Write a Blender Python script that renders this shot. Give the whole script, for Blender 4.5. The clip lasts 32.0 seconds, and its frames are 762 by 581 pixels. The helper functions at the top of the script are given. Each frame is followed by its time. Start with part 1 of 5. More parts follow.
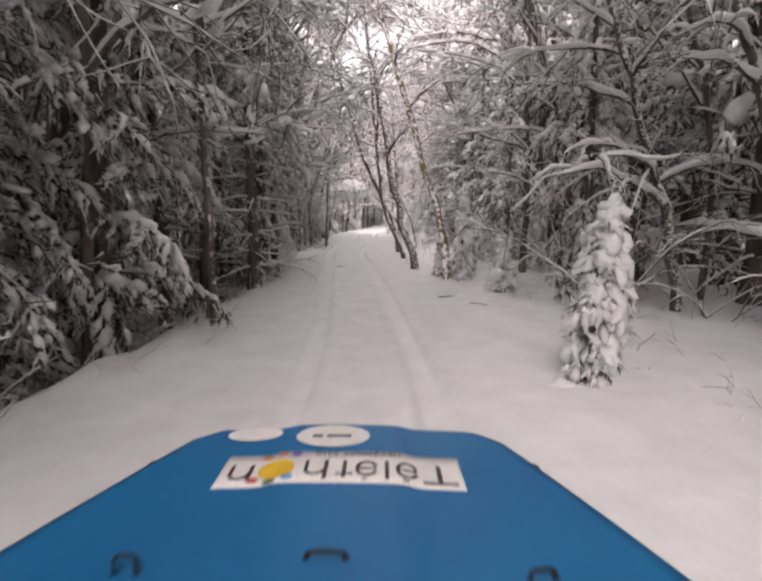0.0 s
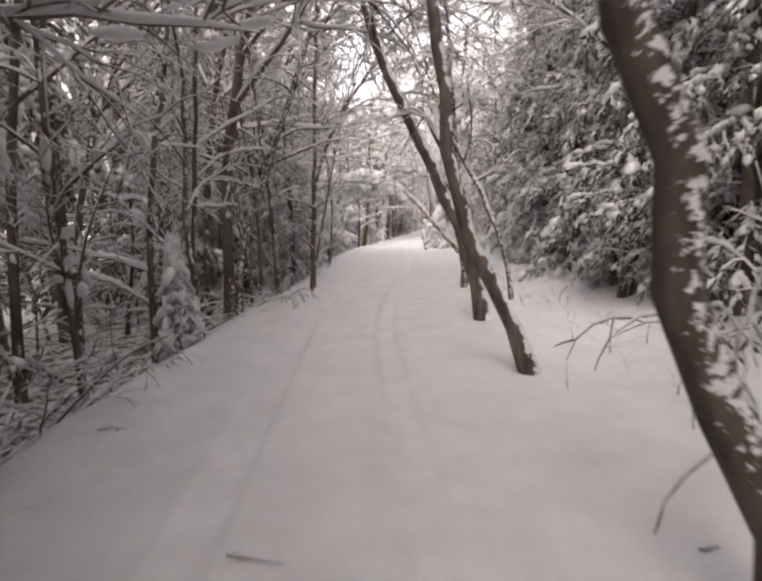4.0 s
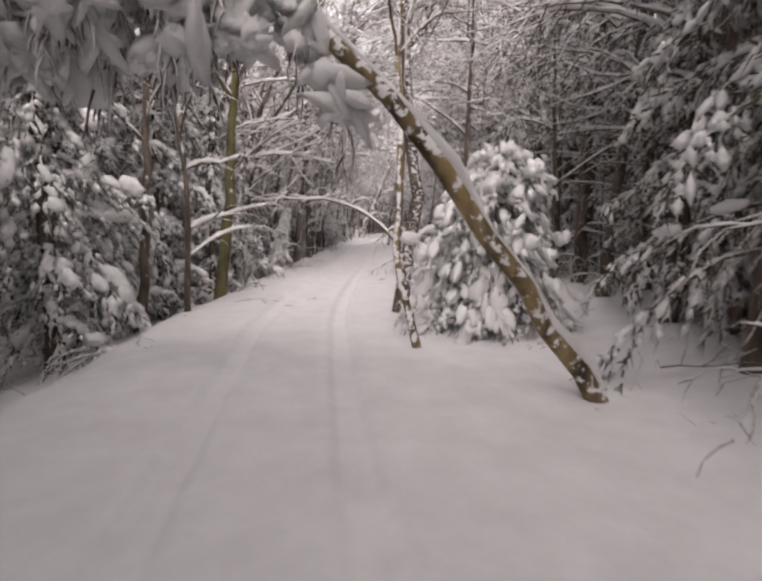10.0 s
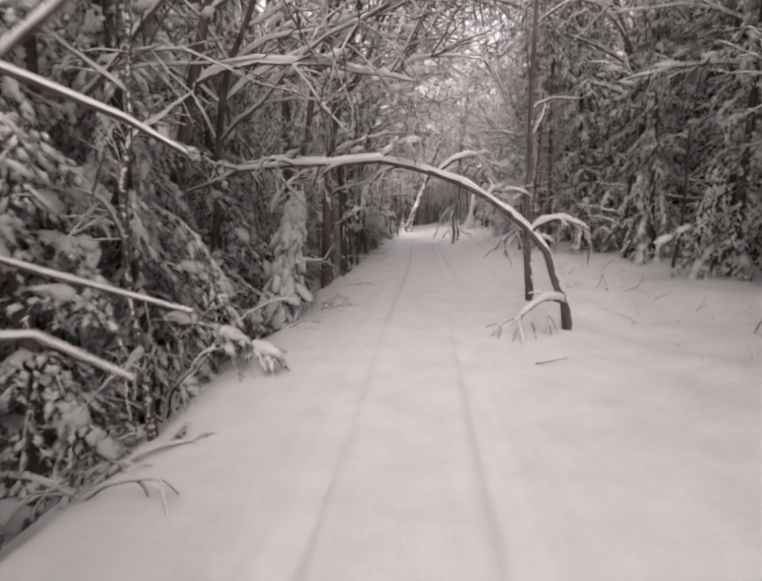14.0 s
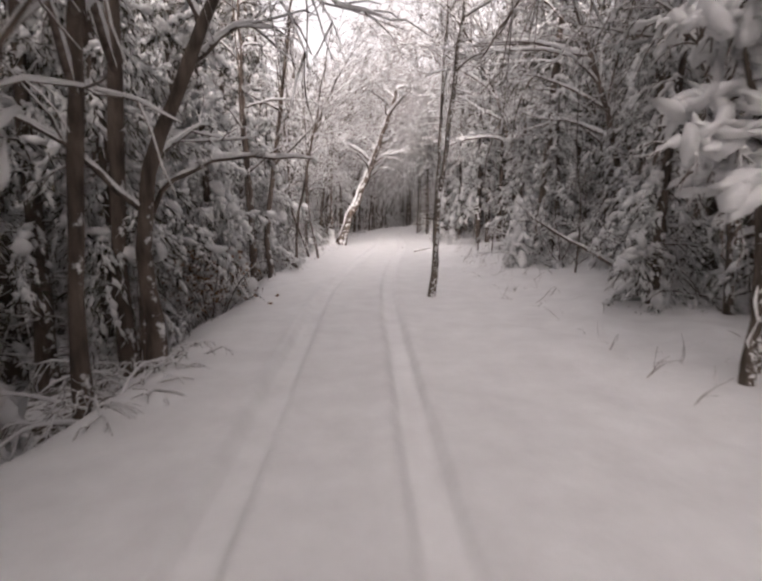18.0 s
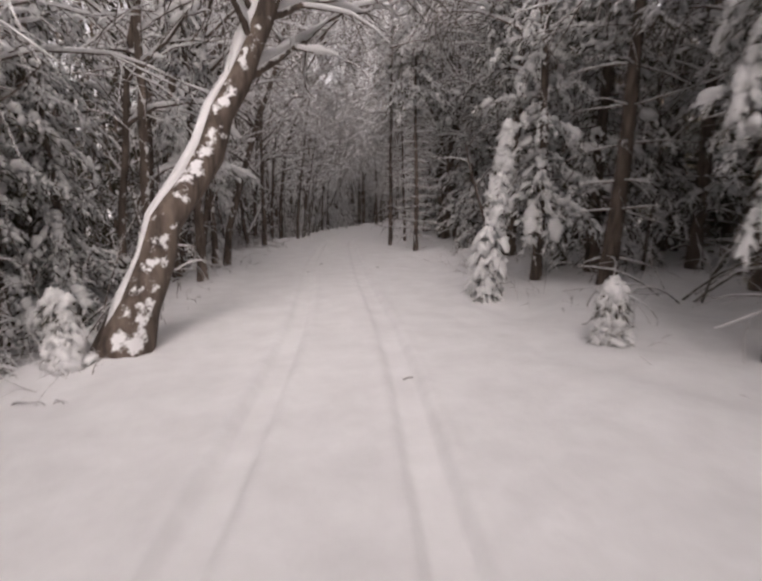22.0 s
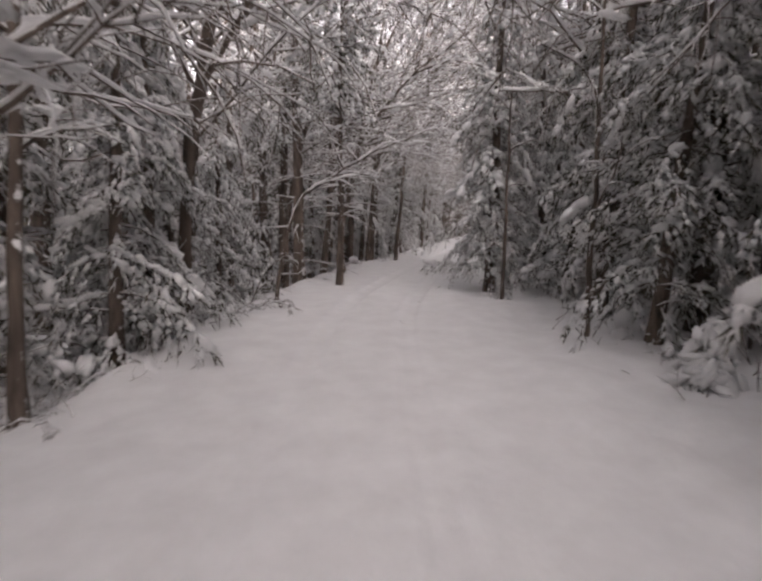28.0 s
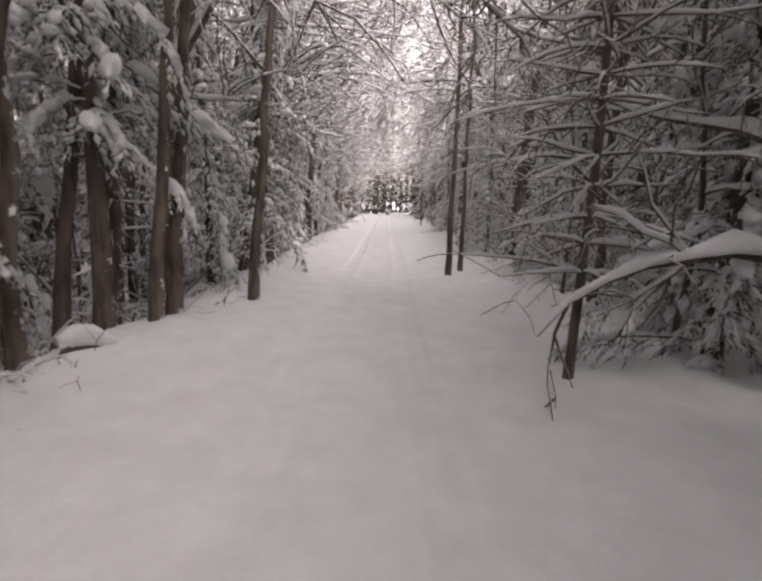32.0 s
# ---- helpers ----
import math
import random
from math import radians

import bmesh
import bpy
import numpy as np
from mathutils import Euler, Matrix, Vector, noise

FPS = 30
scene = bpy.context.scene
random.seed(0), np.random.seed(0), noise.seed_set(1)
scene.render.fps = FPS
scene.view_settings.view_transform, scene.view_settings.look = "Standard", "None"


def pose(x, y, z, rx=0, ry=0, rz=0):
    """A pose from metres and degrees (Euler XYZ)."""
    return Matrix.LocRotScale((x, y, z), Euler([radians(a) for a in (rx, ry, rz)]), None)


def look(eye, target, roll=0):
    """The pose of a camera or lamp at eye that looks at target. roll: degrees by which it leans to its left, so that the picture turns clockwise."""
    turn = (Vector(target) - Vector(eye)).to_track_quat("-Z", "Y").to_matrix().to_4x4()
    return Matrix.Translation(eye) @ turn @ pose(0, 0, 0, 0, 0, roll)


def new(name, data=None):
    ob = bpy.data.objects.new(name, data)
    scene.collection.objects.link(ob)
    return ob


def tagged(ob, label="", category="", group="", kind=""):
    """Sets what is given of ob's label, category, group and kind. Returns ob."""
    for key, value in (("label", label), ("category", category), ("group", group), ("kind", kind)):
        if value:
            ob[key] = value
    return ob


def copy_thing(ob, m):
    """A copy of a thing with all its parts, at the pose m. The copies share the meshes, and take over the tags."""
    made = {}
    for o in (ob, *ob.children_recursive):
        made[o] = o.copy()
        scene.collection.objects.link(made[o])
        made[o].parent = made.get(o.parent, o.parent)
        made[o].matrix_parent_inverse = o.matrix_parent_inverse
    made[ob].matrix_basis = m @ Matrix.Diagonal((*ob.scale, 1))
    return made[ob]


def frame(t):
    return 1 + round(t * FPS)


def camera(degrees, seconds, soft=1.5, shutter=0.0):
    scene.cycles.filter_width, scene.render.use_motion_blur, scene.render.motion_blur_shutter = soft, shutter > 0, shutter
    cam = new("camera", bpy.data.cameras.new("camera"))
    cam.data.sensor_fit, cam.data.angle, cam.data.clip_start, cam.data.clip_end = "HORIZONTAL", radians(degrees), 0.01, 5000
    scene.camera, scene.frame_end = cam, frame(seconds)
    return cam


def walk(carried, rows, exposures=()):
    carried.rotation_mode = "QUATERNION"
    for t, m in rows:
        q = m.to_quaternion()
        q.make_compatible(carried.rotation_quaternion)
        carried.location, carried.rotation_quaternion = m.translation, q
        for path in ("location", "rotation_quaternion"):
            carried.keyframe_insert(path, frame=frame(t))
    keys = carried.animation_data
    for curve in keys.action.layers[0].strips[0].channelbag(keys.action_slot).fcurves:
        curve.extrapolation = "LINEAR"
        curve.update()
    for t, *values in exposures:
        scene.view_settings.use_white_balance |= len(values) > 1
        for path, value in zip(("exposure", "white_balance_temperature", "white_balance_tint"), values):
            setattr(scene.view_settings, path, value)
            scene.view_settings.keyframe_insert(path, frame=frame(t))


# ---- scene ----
cam = camera(76.2, 32.0, soft=2.6, shutter=0.25)
PATH = [
    (0, (-0.000, -0.000, 1.645), (-0.001, 1.974, 1.326), 0.5),
    (0.5, (0.006, 1.181, 1.640), (0.042, 3.154, 1.317), 0.9),
    (1, (0.041, 2.486, 1.643), (0.098, 4.460, 1.322), 0.8),
    (1.5, (0.029, 3.897, 1.653), (0.101, 5.870, 1.335), 0.7),
    (2, (0.005, 5.511, 1.656), (0.059, 7.487, 1.356), 0.1),
    (2.5, (-0.109, 7.416, 1.653), (-0.125, 9.392, 1.344), -0.2),
    (3, (-0.199, 9.201, 1.651), (-0.239, 11.177, 1.345), -0.8),
    (3.5, (-0.293, 10.794, 1.648), (-0.383, 12.770, 1.352), -0.9),
    (5.5, (-1.063, 16.844, 1.639), (-1.183, 18.815, 1.321), -0.5),
    (6, (-1.155, 18.037, 1.645), (-1.237, 20.008, 1.319), -0.4),
    (6.5, (-1.219, 19.154, 1.656), (-1.258, 21.130, 1.351), -0.6),
    (7, (-1.119, 20.582, 1.619), (-1.124, 22.557, 1.301), -0.4),
    (7.5, (-1.309, 22.639, 1.632), (-1.191, 24.608, 1.304), -1.1),
    (8, (-1.264, 24.686, 1.625), (-1.022, 26.644, 1.298), -1.5),
    (8.5, (-1.102, 26.513, 1.629), (-0.741, 28.449, 1.277), -1.5),
    (9, (-0.799, 27.983, 1.629), (-0.419, 29.919, 1.306), -0.7),
    (9.5, (-0.685, 29.446, 1.643), (-0.395, 31.404, 1.355), -0.7),
    (10, (-0.693, 30.932, 1.670), (-0.474, 32.900, 1.387), 1.3),
    (10.5, (-0.817, 32.296, 1.709), (-0.673, 34.268, 1.408), 3.7),
    (11, (-0.828, 33.498, 1.661), (-0.794, 35.476, 1.369), 2.8),
    (11.5, (-0.865, 34.476, 1.662), (-0.930, 36.448, 1.331), 1.6),
    (12, (-0.962, 35.352, 1.653), (-1.092, 37.325, 1.351), 1.8),
    (12.5, (-0.994, 36.212, 1.663), (-1.109, 38.186, 1.369), 0.6),
    (13, (-0.977, 37.218, 1.666), (-1.045, 39.193, 1.360), -1.8),
    (13.5, (-1.087, 38.419, 1.662), (-1.070, 40.391, 1.329), -0.9),
    (14, (-1.026, 39.695, 1.643), (-0.962, 41.669, 1.324), -1.7),
    (14.5, (-1.012, 40.983, 1.638), (-0.870, 42.952, 1.322), -1.3),
    (16.5, (0.364, 48.879, 1.634), (0.675, 50.828, 1.307), -0.9),
    (17, (0.554, 50.847, 1.628), (0.887, 52.792, 1.307), 0.0),
    (17.5, (0.750, 52.566, 1.653), (1.082, 54.509, 1.316), 0.8),
    (18, (0.973, 54.171, 1.641), (1.259, 56.125, 1.322), -0.2),
    (18.5, (1.161, 56.009, 1.649), (1.431, 57.967, 1.347), 0.5),
    (19, (1.394, 58.221, 1.642), (1.657, 60.177, 1.313), 1.4),
    (19.5, (1.662, 60.431, 1.639), (1.936, 62.384, 1.305), 1.0),
    (20, (1.856, 62.653, 1.641), (2.150, 64.606, 1.324), -0.7),
    (20.5, (2.147, 64.978, 1.635), (2.503, 66.920, 1.317), -2.0),
    (21, (2.662, 67.588, 1.611), (3.150, 69.500, 1.287), -0.7),
    (21.5, (3.345, 70.341, 1.662), (3.935, 72.219, 1.308), 0.2),
    (22, (4.002, 72.905, 1.653), (4.506, 74.808, 1.300), -0.6),
    (22.5, (4.357, 75.098, 1.660), (4.778, 77.024, 1.324), -0.4),
    (23, (4.877, 77.135, 1.645), (5.202, 79.090, 1.375), 0.4),
    (23.5, (5.274, 79.105, 1.667), (5.545, 81.067, 1.391), 0.4),
    (24, (5.548, 81.123, 1.665), (5.768, 83.090, 1.382), -1.5),
    (24.5, (5.885, 83.194, 1.671), (6.036, 85.161, 1.345), 0.7),
    (26.5, (7.304, 91.676, 1.645), (7.783, 93.594, 1.345), 0.6),
    (27, (8.072, 94.760, 1.644), (8.654, 96.653, 1.367), 0.3),
    (27.5, (8.746, 97.588, 1.655), (9.543, 99.396, 1.344), 2.7),
    (28, (9.664, 99.750, 1.660), (10.491, 101.549, 1.378), 1.0),
    (28.5, (10.565, 101.672, 1.648), (11.331, 103.488, 1.309), -1.4),
    (29, (11.353, 103.704, 1.632), (12.165, 105.501, 1.297), -1.2),
    (29.5, (12.227, 105.579, 1.616), (13.130, 107.336, 1.303), -0.5),
    (30, (12.967, 107.025, 1.640), (13.923, 108.754, 1.323), 0.3),
    (30.5, (13.650, 108.207, 1.645), (14.650, 109.912, 1.340), -1.8),
    (31, (14.225, 109.206, 1.651), (15.311, 110.866, 1.397), 0.1),
    (31.5, (14.995, 110.284, 1.654), (16.200, 111.848, 1.333), 0.7),
    (32, (15.817, 111.365, 1.658), (17.050, 112.898, 1.297), 2.0),
]
walk(cam, [(t, look(eye, target, roll)) for t, eye, target, roll in PATH], [(t, stops, kelvin, 19.5) for t, stops, kelvin in ((0.0, 1.5, 6550), (3.0, 1.5, 6550), (6.0, 1.4, 6550), (8.0, 1.1, 6550), (11.0, 0.75, 6550), (13.0, 0.7, 6550), (17.0, 0.9, 6550), (19.0, 0.95, 6550), (22.0, 0.5, 6550), (24.0, 0.65, 6550), (27.0, 1.4, 6500), (28.0, 1.4, 6480), (30.0, 1.5, 6450), (31.0, 1.65, 6500), (32.0, 1.85, 6550))])

# ---- sky and overcast light ----
world = bpy.data.worlds.new("winter_sky")
scene.world = world
world.use_nodes = True
wn, wl = world.node_tree.nodes, world.node_tree.links
sky = wn.new("ShaderNodeTexSky")
sky.sky_type, sky.sun_disc = "NISHITA", False
sky.sun_elevation, sky.sun_rotation = radians(40), radians(190)
sky.air_density, sky.dust_density = 1.6, 4.0
grey = wn.new("ShaderNodeHueSaturation")
grey.inputs["Saturation"].default_value = 0.12
warm = wn.new("ShaderNodeMixRGB")
warm.blend_type = "MULTIPLY"
warm.inputs[0].default_value = 1.0
warm.inputs[2].default_value = (1.0, 0.955, 0.92, 1)
wl.new(sky.outputs[0], grey.inputs["Color"])
wl.new(grey.outputs[0], warm.inputs[1])
wl.new(warm.outputs[0], wn["Background"].inputs[0])
wn["Background"].inputs[1].default_value = 0.15
sun = new("sun", bpy.data.lights.new("sun", "SUN"))
sun.data.energy, sun.data.angle, sun.data.color = 1.1, radians(40), (1.0, 0.95, 0.9)
sun.matrix_world = look((0, 0, 50), (6, 35, 20))

# ---- materials ----


def material(name):
    m = bpy.data.materials.new(name)
    m.use_nodes = True
    return m, m.node_tree.nodes, m.node_tree.links, m.node_tree.nodes["Principled BSDF"]


def noise_node(n, l, scale, detail=4.0, rough=0.6, coords="Object"):
    c = n.new("ShaderNodeTexCoord")
    t = n.new("ShaderNodeTexNoise")
    t.inputs["Scale"].default_value, t.inputs["Detail"].default_value, t.inputs["Roughness"].default_value = scale, detail, rough
    l.new(c.outputs[coords], t.inputs["Vector"])
    return t


def ramp(n, l, src, stops):
    r = n.new("ShaderNodeValToRGB")
    e = r.color_ramp.elements
    while len(e) < len(stops):
        e.new(0.5)
    for k, (p, c) in zip(e, stops):
        k.position, k.color = p, (*c, 1)
    l.new(src, r.inputs[0])
    return r


def bump(n, l, src, p, strength, dist):
    b = n.new("ShaderNodeBump")
    b.inputs["Strength"].default_value, b.inputs["Distance"].default_value = strength, dist
    l.new(src, b.inputs["Height"])
    l.new(b.outputs[0], p.inputs["Normal"])


def snow_material(name, lump, relief=0.35):
    m, n, l, p = material(name)
    a = noise_node(n, l, 2.2, 5)
    r = ramp(n, l, a.outputs["Fac"], [(0.3, (0.76, 0.755, 0.75)), (0.7, (0.86, 0.86, 0.855))])
    l.new(r.outputs[0], p.inputs["Base Color"])
    p.inputs["Roughness"].default_value = 0.7
    p.inputs["Specular IOR Level"].default_value = 0.2
    b = noise_node(n, l, lump, 8, 0.7)
    bump(n, l, b.outputs["Fac"], p, relief, 0.04)
    return m


def bark_material(name, dark, light, snow, scale=9.0, moss=None, wind=(0.42, -0.28, 0.86), grain=5.5, speckle=1.7, share=0.5):
    """Bark with upright cracks; snow lies where the surface faces up and where the wind plastered it."""
    m, n, l, p = material(name)
    c = n.new("ShaderNodeTexCoord")
    mp = n.new("ShaderNodeMapping")
    mp.inputs["Scale"].default_value = (1, 1, 0.22)
    l.new(c.outputs["Object"], mp.inputs["Vector"])
    t = n.new("ShaderNodeTexNoise")
    t.inputs["Scale"].default_value, t.inputs["Detail"].default_value = scale, 8
    l.new(mp.outputs[0], t.inputs["Vector"])
    stops = [(0.32, dark), (0.68, light)] if moss is None else [(0.3, dark), (0.5, moss), (0.72, light)]
    r = ramp(n, l, t.outputs["Fac"], stops)
    g = n.new("ShaderNodeNewGeometry")
    dot = n.new("ShaderNodeVectorMath")
    dot.operation = "DOT_PRODUCT"
    dot.inputs[1].default_value = wind
    l.new(g.outputs["Normal"], dot.inputs[0])
    s = noise_node(n, l, grain, 6, 0.65)
    add = n.new("ShaderNodeMath")
    add.operation = "MULTIPLY_ADD"
    add.inputs[1].default_value = speckle
    l.new(s.outputs["Fac"], add.inputs[0])
    l.new(dot.outputs["Value"], add.inputs[2])
    cover = ramp(n, l, add.outputs[0], [(snow, (0, 0, 0)), (min(1.0, snow + 0.05), (1, 1, 1))])
    div = n.new("ShaderNodeMath")
    div.operation = "MULTIPLY"
    div.inputs[1].default_value = share
    l.new(add.outputs[0], div.inputs[0])
    l.new(div.outputs[0], cover.inputs[0])
    mix = n.new("ShaderNodeMixRGB")
    mix.inputs[2].default_value = (0.8, 0.795, 0.79, 1)
    l.new(cover.outputs[0], mix.inputs[0])
    l.new(r.outputs[0], mix.inputs[1])
    l.new(mix.outputs[0], p.inputs["Base Color"])
    p.inputs["Roughness"].default_value = 0.85
    p.inputs["Specular IOR Level"].default_value = 0.2
    bump(n, l, t.outputs["Fac"], p, 0.7, 0.02)
    return m


def leaf_material(name, dark, light):
    m, n, l, p = material(name)
    g = n.new("ShaderNodeNewGeometry")
    r = ramp(n, l, g.outputs["Random Per Island"], [(0.0, dark), (1.0, light)])
    l.new(r.outputs[0], p.inputs["Base Color"])
    p.inputs["Roughness"].default_value = 0.7
    p.inputs["Specular IOR Level"].default_value = 0.2
    return m


SNOW = snow_material("tree_snow", 16.0, 0.75)
GROUND_SNOW = snow_material("ground_snow", 5.0)
GROUND_SNOW_NODES = GROUND_SNOW.node_tree
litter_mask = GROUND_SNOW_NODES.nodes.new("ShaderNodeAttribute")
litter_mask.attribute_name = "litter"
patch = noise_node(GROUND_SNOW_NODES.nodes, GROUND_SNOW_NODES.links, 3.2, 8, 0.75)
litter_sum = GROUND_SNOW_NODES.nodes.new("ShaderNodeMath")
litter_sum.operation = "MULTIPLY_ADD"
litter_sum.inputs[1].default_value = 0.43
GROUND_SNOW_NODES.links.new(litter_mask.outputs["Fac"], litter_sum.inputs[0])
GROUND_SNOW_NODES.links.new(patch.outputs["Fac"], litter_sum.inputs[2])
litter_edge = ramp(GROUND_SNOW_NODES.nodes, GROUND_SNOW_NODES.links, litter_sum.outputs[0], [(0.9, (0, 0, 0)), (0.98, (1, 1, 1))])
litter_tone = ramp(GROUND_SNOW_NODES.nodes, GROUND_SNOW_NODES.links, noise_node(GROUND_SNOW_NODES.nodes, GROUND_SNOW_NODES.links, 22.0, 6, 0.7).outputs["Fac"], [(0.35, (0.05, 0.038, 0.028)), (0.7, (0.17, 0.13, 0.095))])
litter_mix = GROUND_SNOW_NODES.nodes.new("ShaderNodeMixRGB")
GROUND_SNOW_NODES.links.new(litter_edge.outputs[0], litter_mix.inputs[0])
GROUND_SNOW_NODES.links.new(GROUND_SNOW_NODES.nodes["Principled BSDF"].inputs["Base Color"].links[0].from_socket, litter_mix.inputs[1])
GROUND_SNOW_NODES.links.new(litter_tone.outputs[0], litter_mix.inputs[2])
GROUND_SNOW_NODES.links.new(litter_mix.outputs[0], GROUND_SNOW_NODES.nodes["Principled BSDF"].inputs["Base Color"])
BARK = bark_material("dark_bark", (0.055, 0.043, 0.036), (0.18, 0.142, 0.115), 0.72)
BARK_SNOWY = bark_material("snowy_bark", (0.05, 0.04, 0.032), (0.16, 0.13, 0.105), 0.86, wind=(0.15, -0.5, 0.3), grain=20.0, speckle=3.0, share=0.42)
BARK_BIRCH = bark_material("birch_bark", (0.05, 0.04, 0.026), (0.36, 0.27, 0.14), 0.74, 6.0, wind=(-0.25, -0.45, 0.35), grain=9.0, speckle=2.6, share=0.44)
BARK_MOSS = bark_material("mossy_bark", (0.05, 0.042, 0.025), (0.16, 0.135, 0.07), 0.76, 8.0, (0.11, 0.1, 0.045))
TWIG = bark_material("twig_bark", (0.085, 0.065, 0.052), (0.21, 0.168, 0.14), 0.5, 12.0)
NEEDLE = leaf_material("spruce_needles", (0.042, 0.038, 0.027), (0.125, 0.112, 0.078))
BROWN_LEAF = leaf_material("brown_leaves", (0.14, 0.07, 0.03), (0.3, 0.17, 0.08))

# ---- mesh tools ----


class Pile:
    """Collects tubes, lumps and blades as arrays, and makes one mesh of them."""

    def __init__(self):
        self.v, self.f, self.n = [], [], 0

    def add(self, verts, faces):
        self.v.append(verts)
        self.f.append(np.asarray(faces) + self.n)
        self.n += len(verts)

    def tube(self, pts, radii, sides=5):
        self.tubes(np.asarray(pts, float)[None], np.asarray(radii, float)[None], sides)

    def tubes(self, pts, radii, sides=5):
        """Many tubes at once: pts by tube, ring and axis; radii by tube and ring."""
        m, k = radii.shape
        if not m:
            return
        d = np.gradient(pts, axis=1)
        d /= np.linalg.norm(d, axis=2)[..., None] + 1e-9
        steep = np.abs(d[..., 2]).mean(1) >= 0.75
        ref = np.where(steep[:, None], (1.0, 0, 0), (0, 0, 1.0))[:, None]
        a = np.cross(d, np.broadcast_to(ref, d.shape))
        a /= np.linalg.norm(a, axis=2)[..., None] + 1e-9
        b = np.cross(d, a)
        w = np.arange(sides) * 2 * np.pi / sides
        ring = pts[:, :, None] + radii[..., None, None] * (np.cos(w)[:, None] * a[:, :, None] + np.sin(w)[:, None] * b[:, :, None])
        i, j = np.meshgrid(np.arange(k - 1), np.arange(sides), indexing="ij")
        i, j = i.ravel(), j.ravel()
        jn = (j + 1) % sides
        f = np.c_[i * sides + j, i * sides + jn, (i + 1) * sides + jn, (i + 1) * sides + j]
        self.add(ring.reshape(-1, 3), (f[None] + (np.arange(m) * k * sides)[:, None, None]).reshape(-1, 4))

    def lump(self, at, size, turn, template, rng, rough=0.22):
        v, f = template
        v = v * (1 + rough * rng.normal(size=(len(v), 1)).clip(-1.6, 1.6)) * size
        self.add(v @ turn.T + at, f)

    def lumps(self, at, size, turn, template, rng, rough=0.22):
        """Many small lumps at once."""
        v, f = template
        m, k = len(at), len(v)
        if m:
            w = v[None] * (1 + rough * rng.normal(size=(m, k, 1)).clip(-1.6, 1.6)) * size[:, None]
            w = np.einsum("mkc,mdc->mkd", w, turn) + at[:, None]
            self.add(w.reshape(-1, 3), (np.asarray(f)[None] + (np.arange(m) * k)[:, None, None]).reshape(-1, len(f[0])))

    def blades(self, at, way, wide, length):
        """Slim pointed leaves, many at once."""
        m = len(at)
        if m:
            v = np.stack([at - wide, at + wide, at + way * length[:, None]], 1)
            self.add(v.reshape(-1, 3), np.arange(3 * m).reshape(-1, 3))

    def mesh(self, name, mats, smooth=True):
        me = bpy.data.meshes.new(name)
        if self.v:
            v = np.concatenate(self.v)
            loops = np.concatenate([f.ravel() for f in self.f])
            sizes = np.concatenate([np.full(len(f), f.shape[1]) for f in self.f])
            me.vertices.add(len(v))
            me.vertices.foreach_set("co", v.ravel())
            me.loops.add(len(loops))
            me.loops.foreach_set("vertex_index", loops.astype(np.int32))
            me.polygons.add(len(sizes))
            me.polygons.foreach_set("loop_start", np.r_[0, np.cumsum(sizes)[:-1]].astype(np.int32))
            me.polygons.foreach_set("use_smooth", np.full(len(sizes), smooth))
            me.update(calc_edges=True)
        me.materials.append(mats)
        return me


def ico(sub):
    bm = bmesh.new()
    bmesh.ops.create_icosphere(bm, subdivisions=sub, radius=1)
    v = np.array([p.co[:] for p in bm.verts])
    f = [[q.index for q in p.verts] for p in bm.faces]
    bm.free()
    return v, f


ICO1, ICO2 = ico(1), ico(2)


def part(name, me, parent, label=""):
    ob = new(name, me)
    ob.parent = parent
    return tagged(ob, label) if label else ob


def turn_to(way, spin=0.0):
    """A turn that lays the x axis along way, with z kept as upright as it can be."""
    x = np.asarray(way, float) / np.linalg.norm(way)
    y = np.cross((0, 0, 1.0), x)
    y = y / np.linalg.norm(y) if np.linalg.norm(y) > 1e-3 else np.array([0, 1.0, 0])
    return np.stack([x, y, np.cross(x, y)], 1)


def smooth_line(pts, n):
    """A rounded line through a few points."""
    pts = np.asarray(pts, float)
    k = len(pts)
    u = np.r_[0, np.cumsum(np.linalg.norm(np.diff(pts, axis=0), axis=1))]
    q = np.linspace(0, u[-1], n)
    if k < 3:
        return np.stack([np.interp(q, u, pts[:, c]) for c in range(3)], 1)
    m = np.gradient(pts, u, axis=0)
    i = np.clip(np.searchsorted(u, q, "right") - 1, 0, k - 2)
    h = (u[i + 1] - u[i])[:, None]
    t = ((q - u[i]) / h[:, 0])[:, None]
    return (2 * t**3 - 3 * t**2 + 1) * pts[i] + (t**3 - 2 * t**2 + t) * h * m[i] + (3 * t**2 - 2 * t**3) * pts[i + 1] + (t**3 - t**2) * h * m[i + 1]


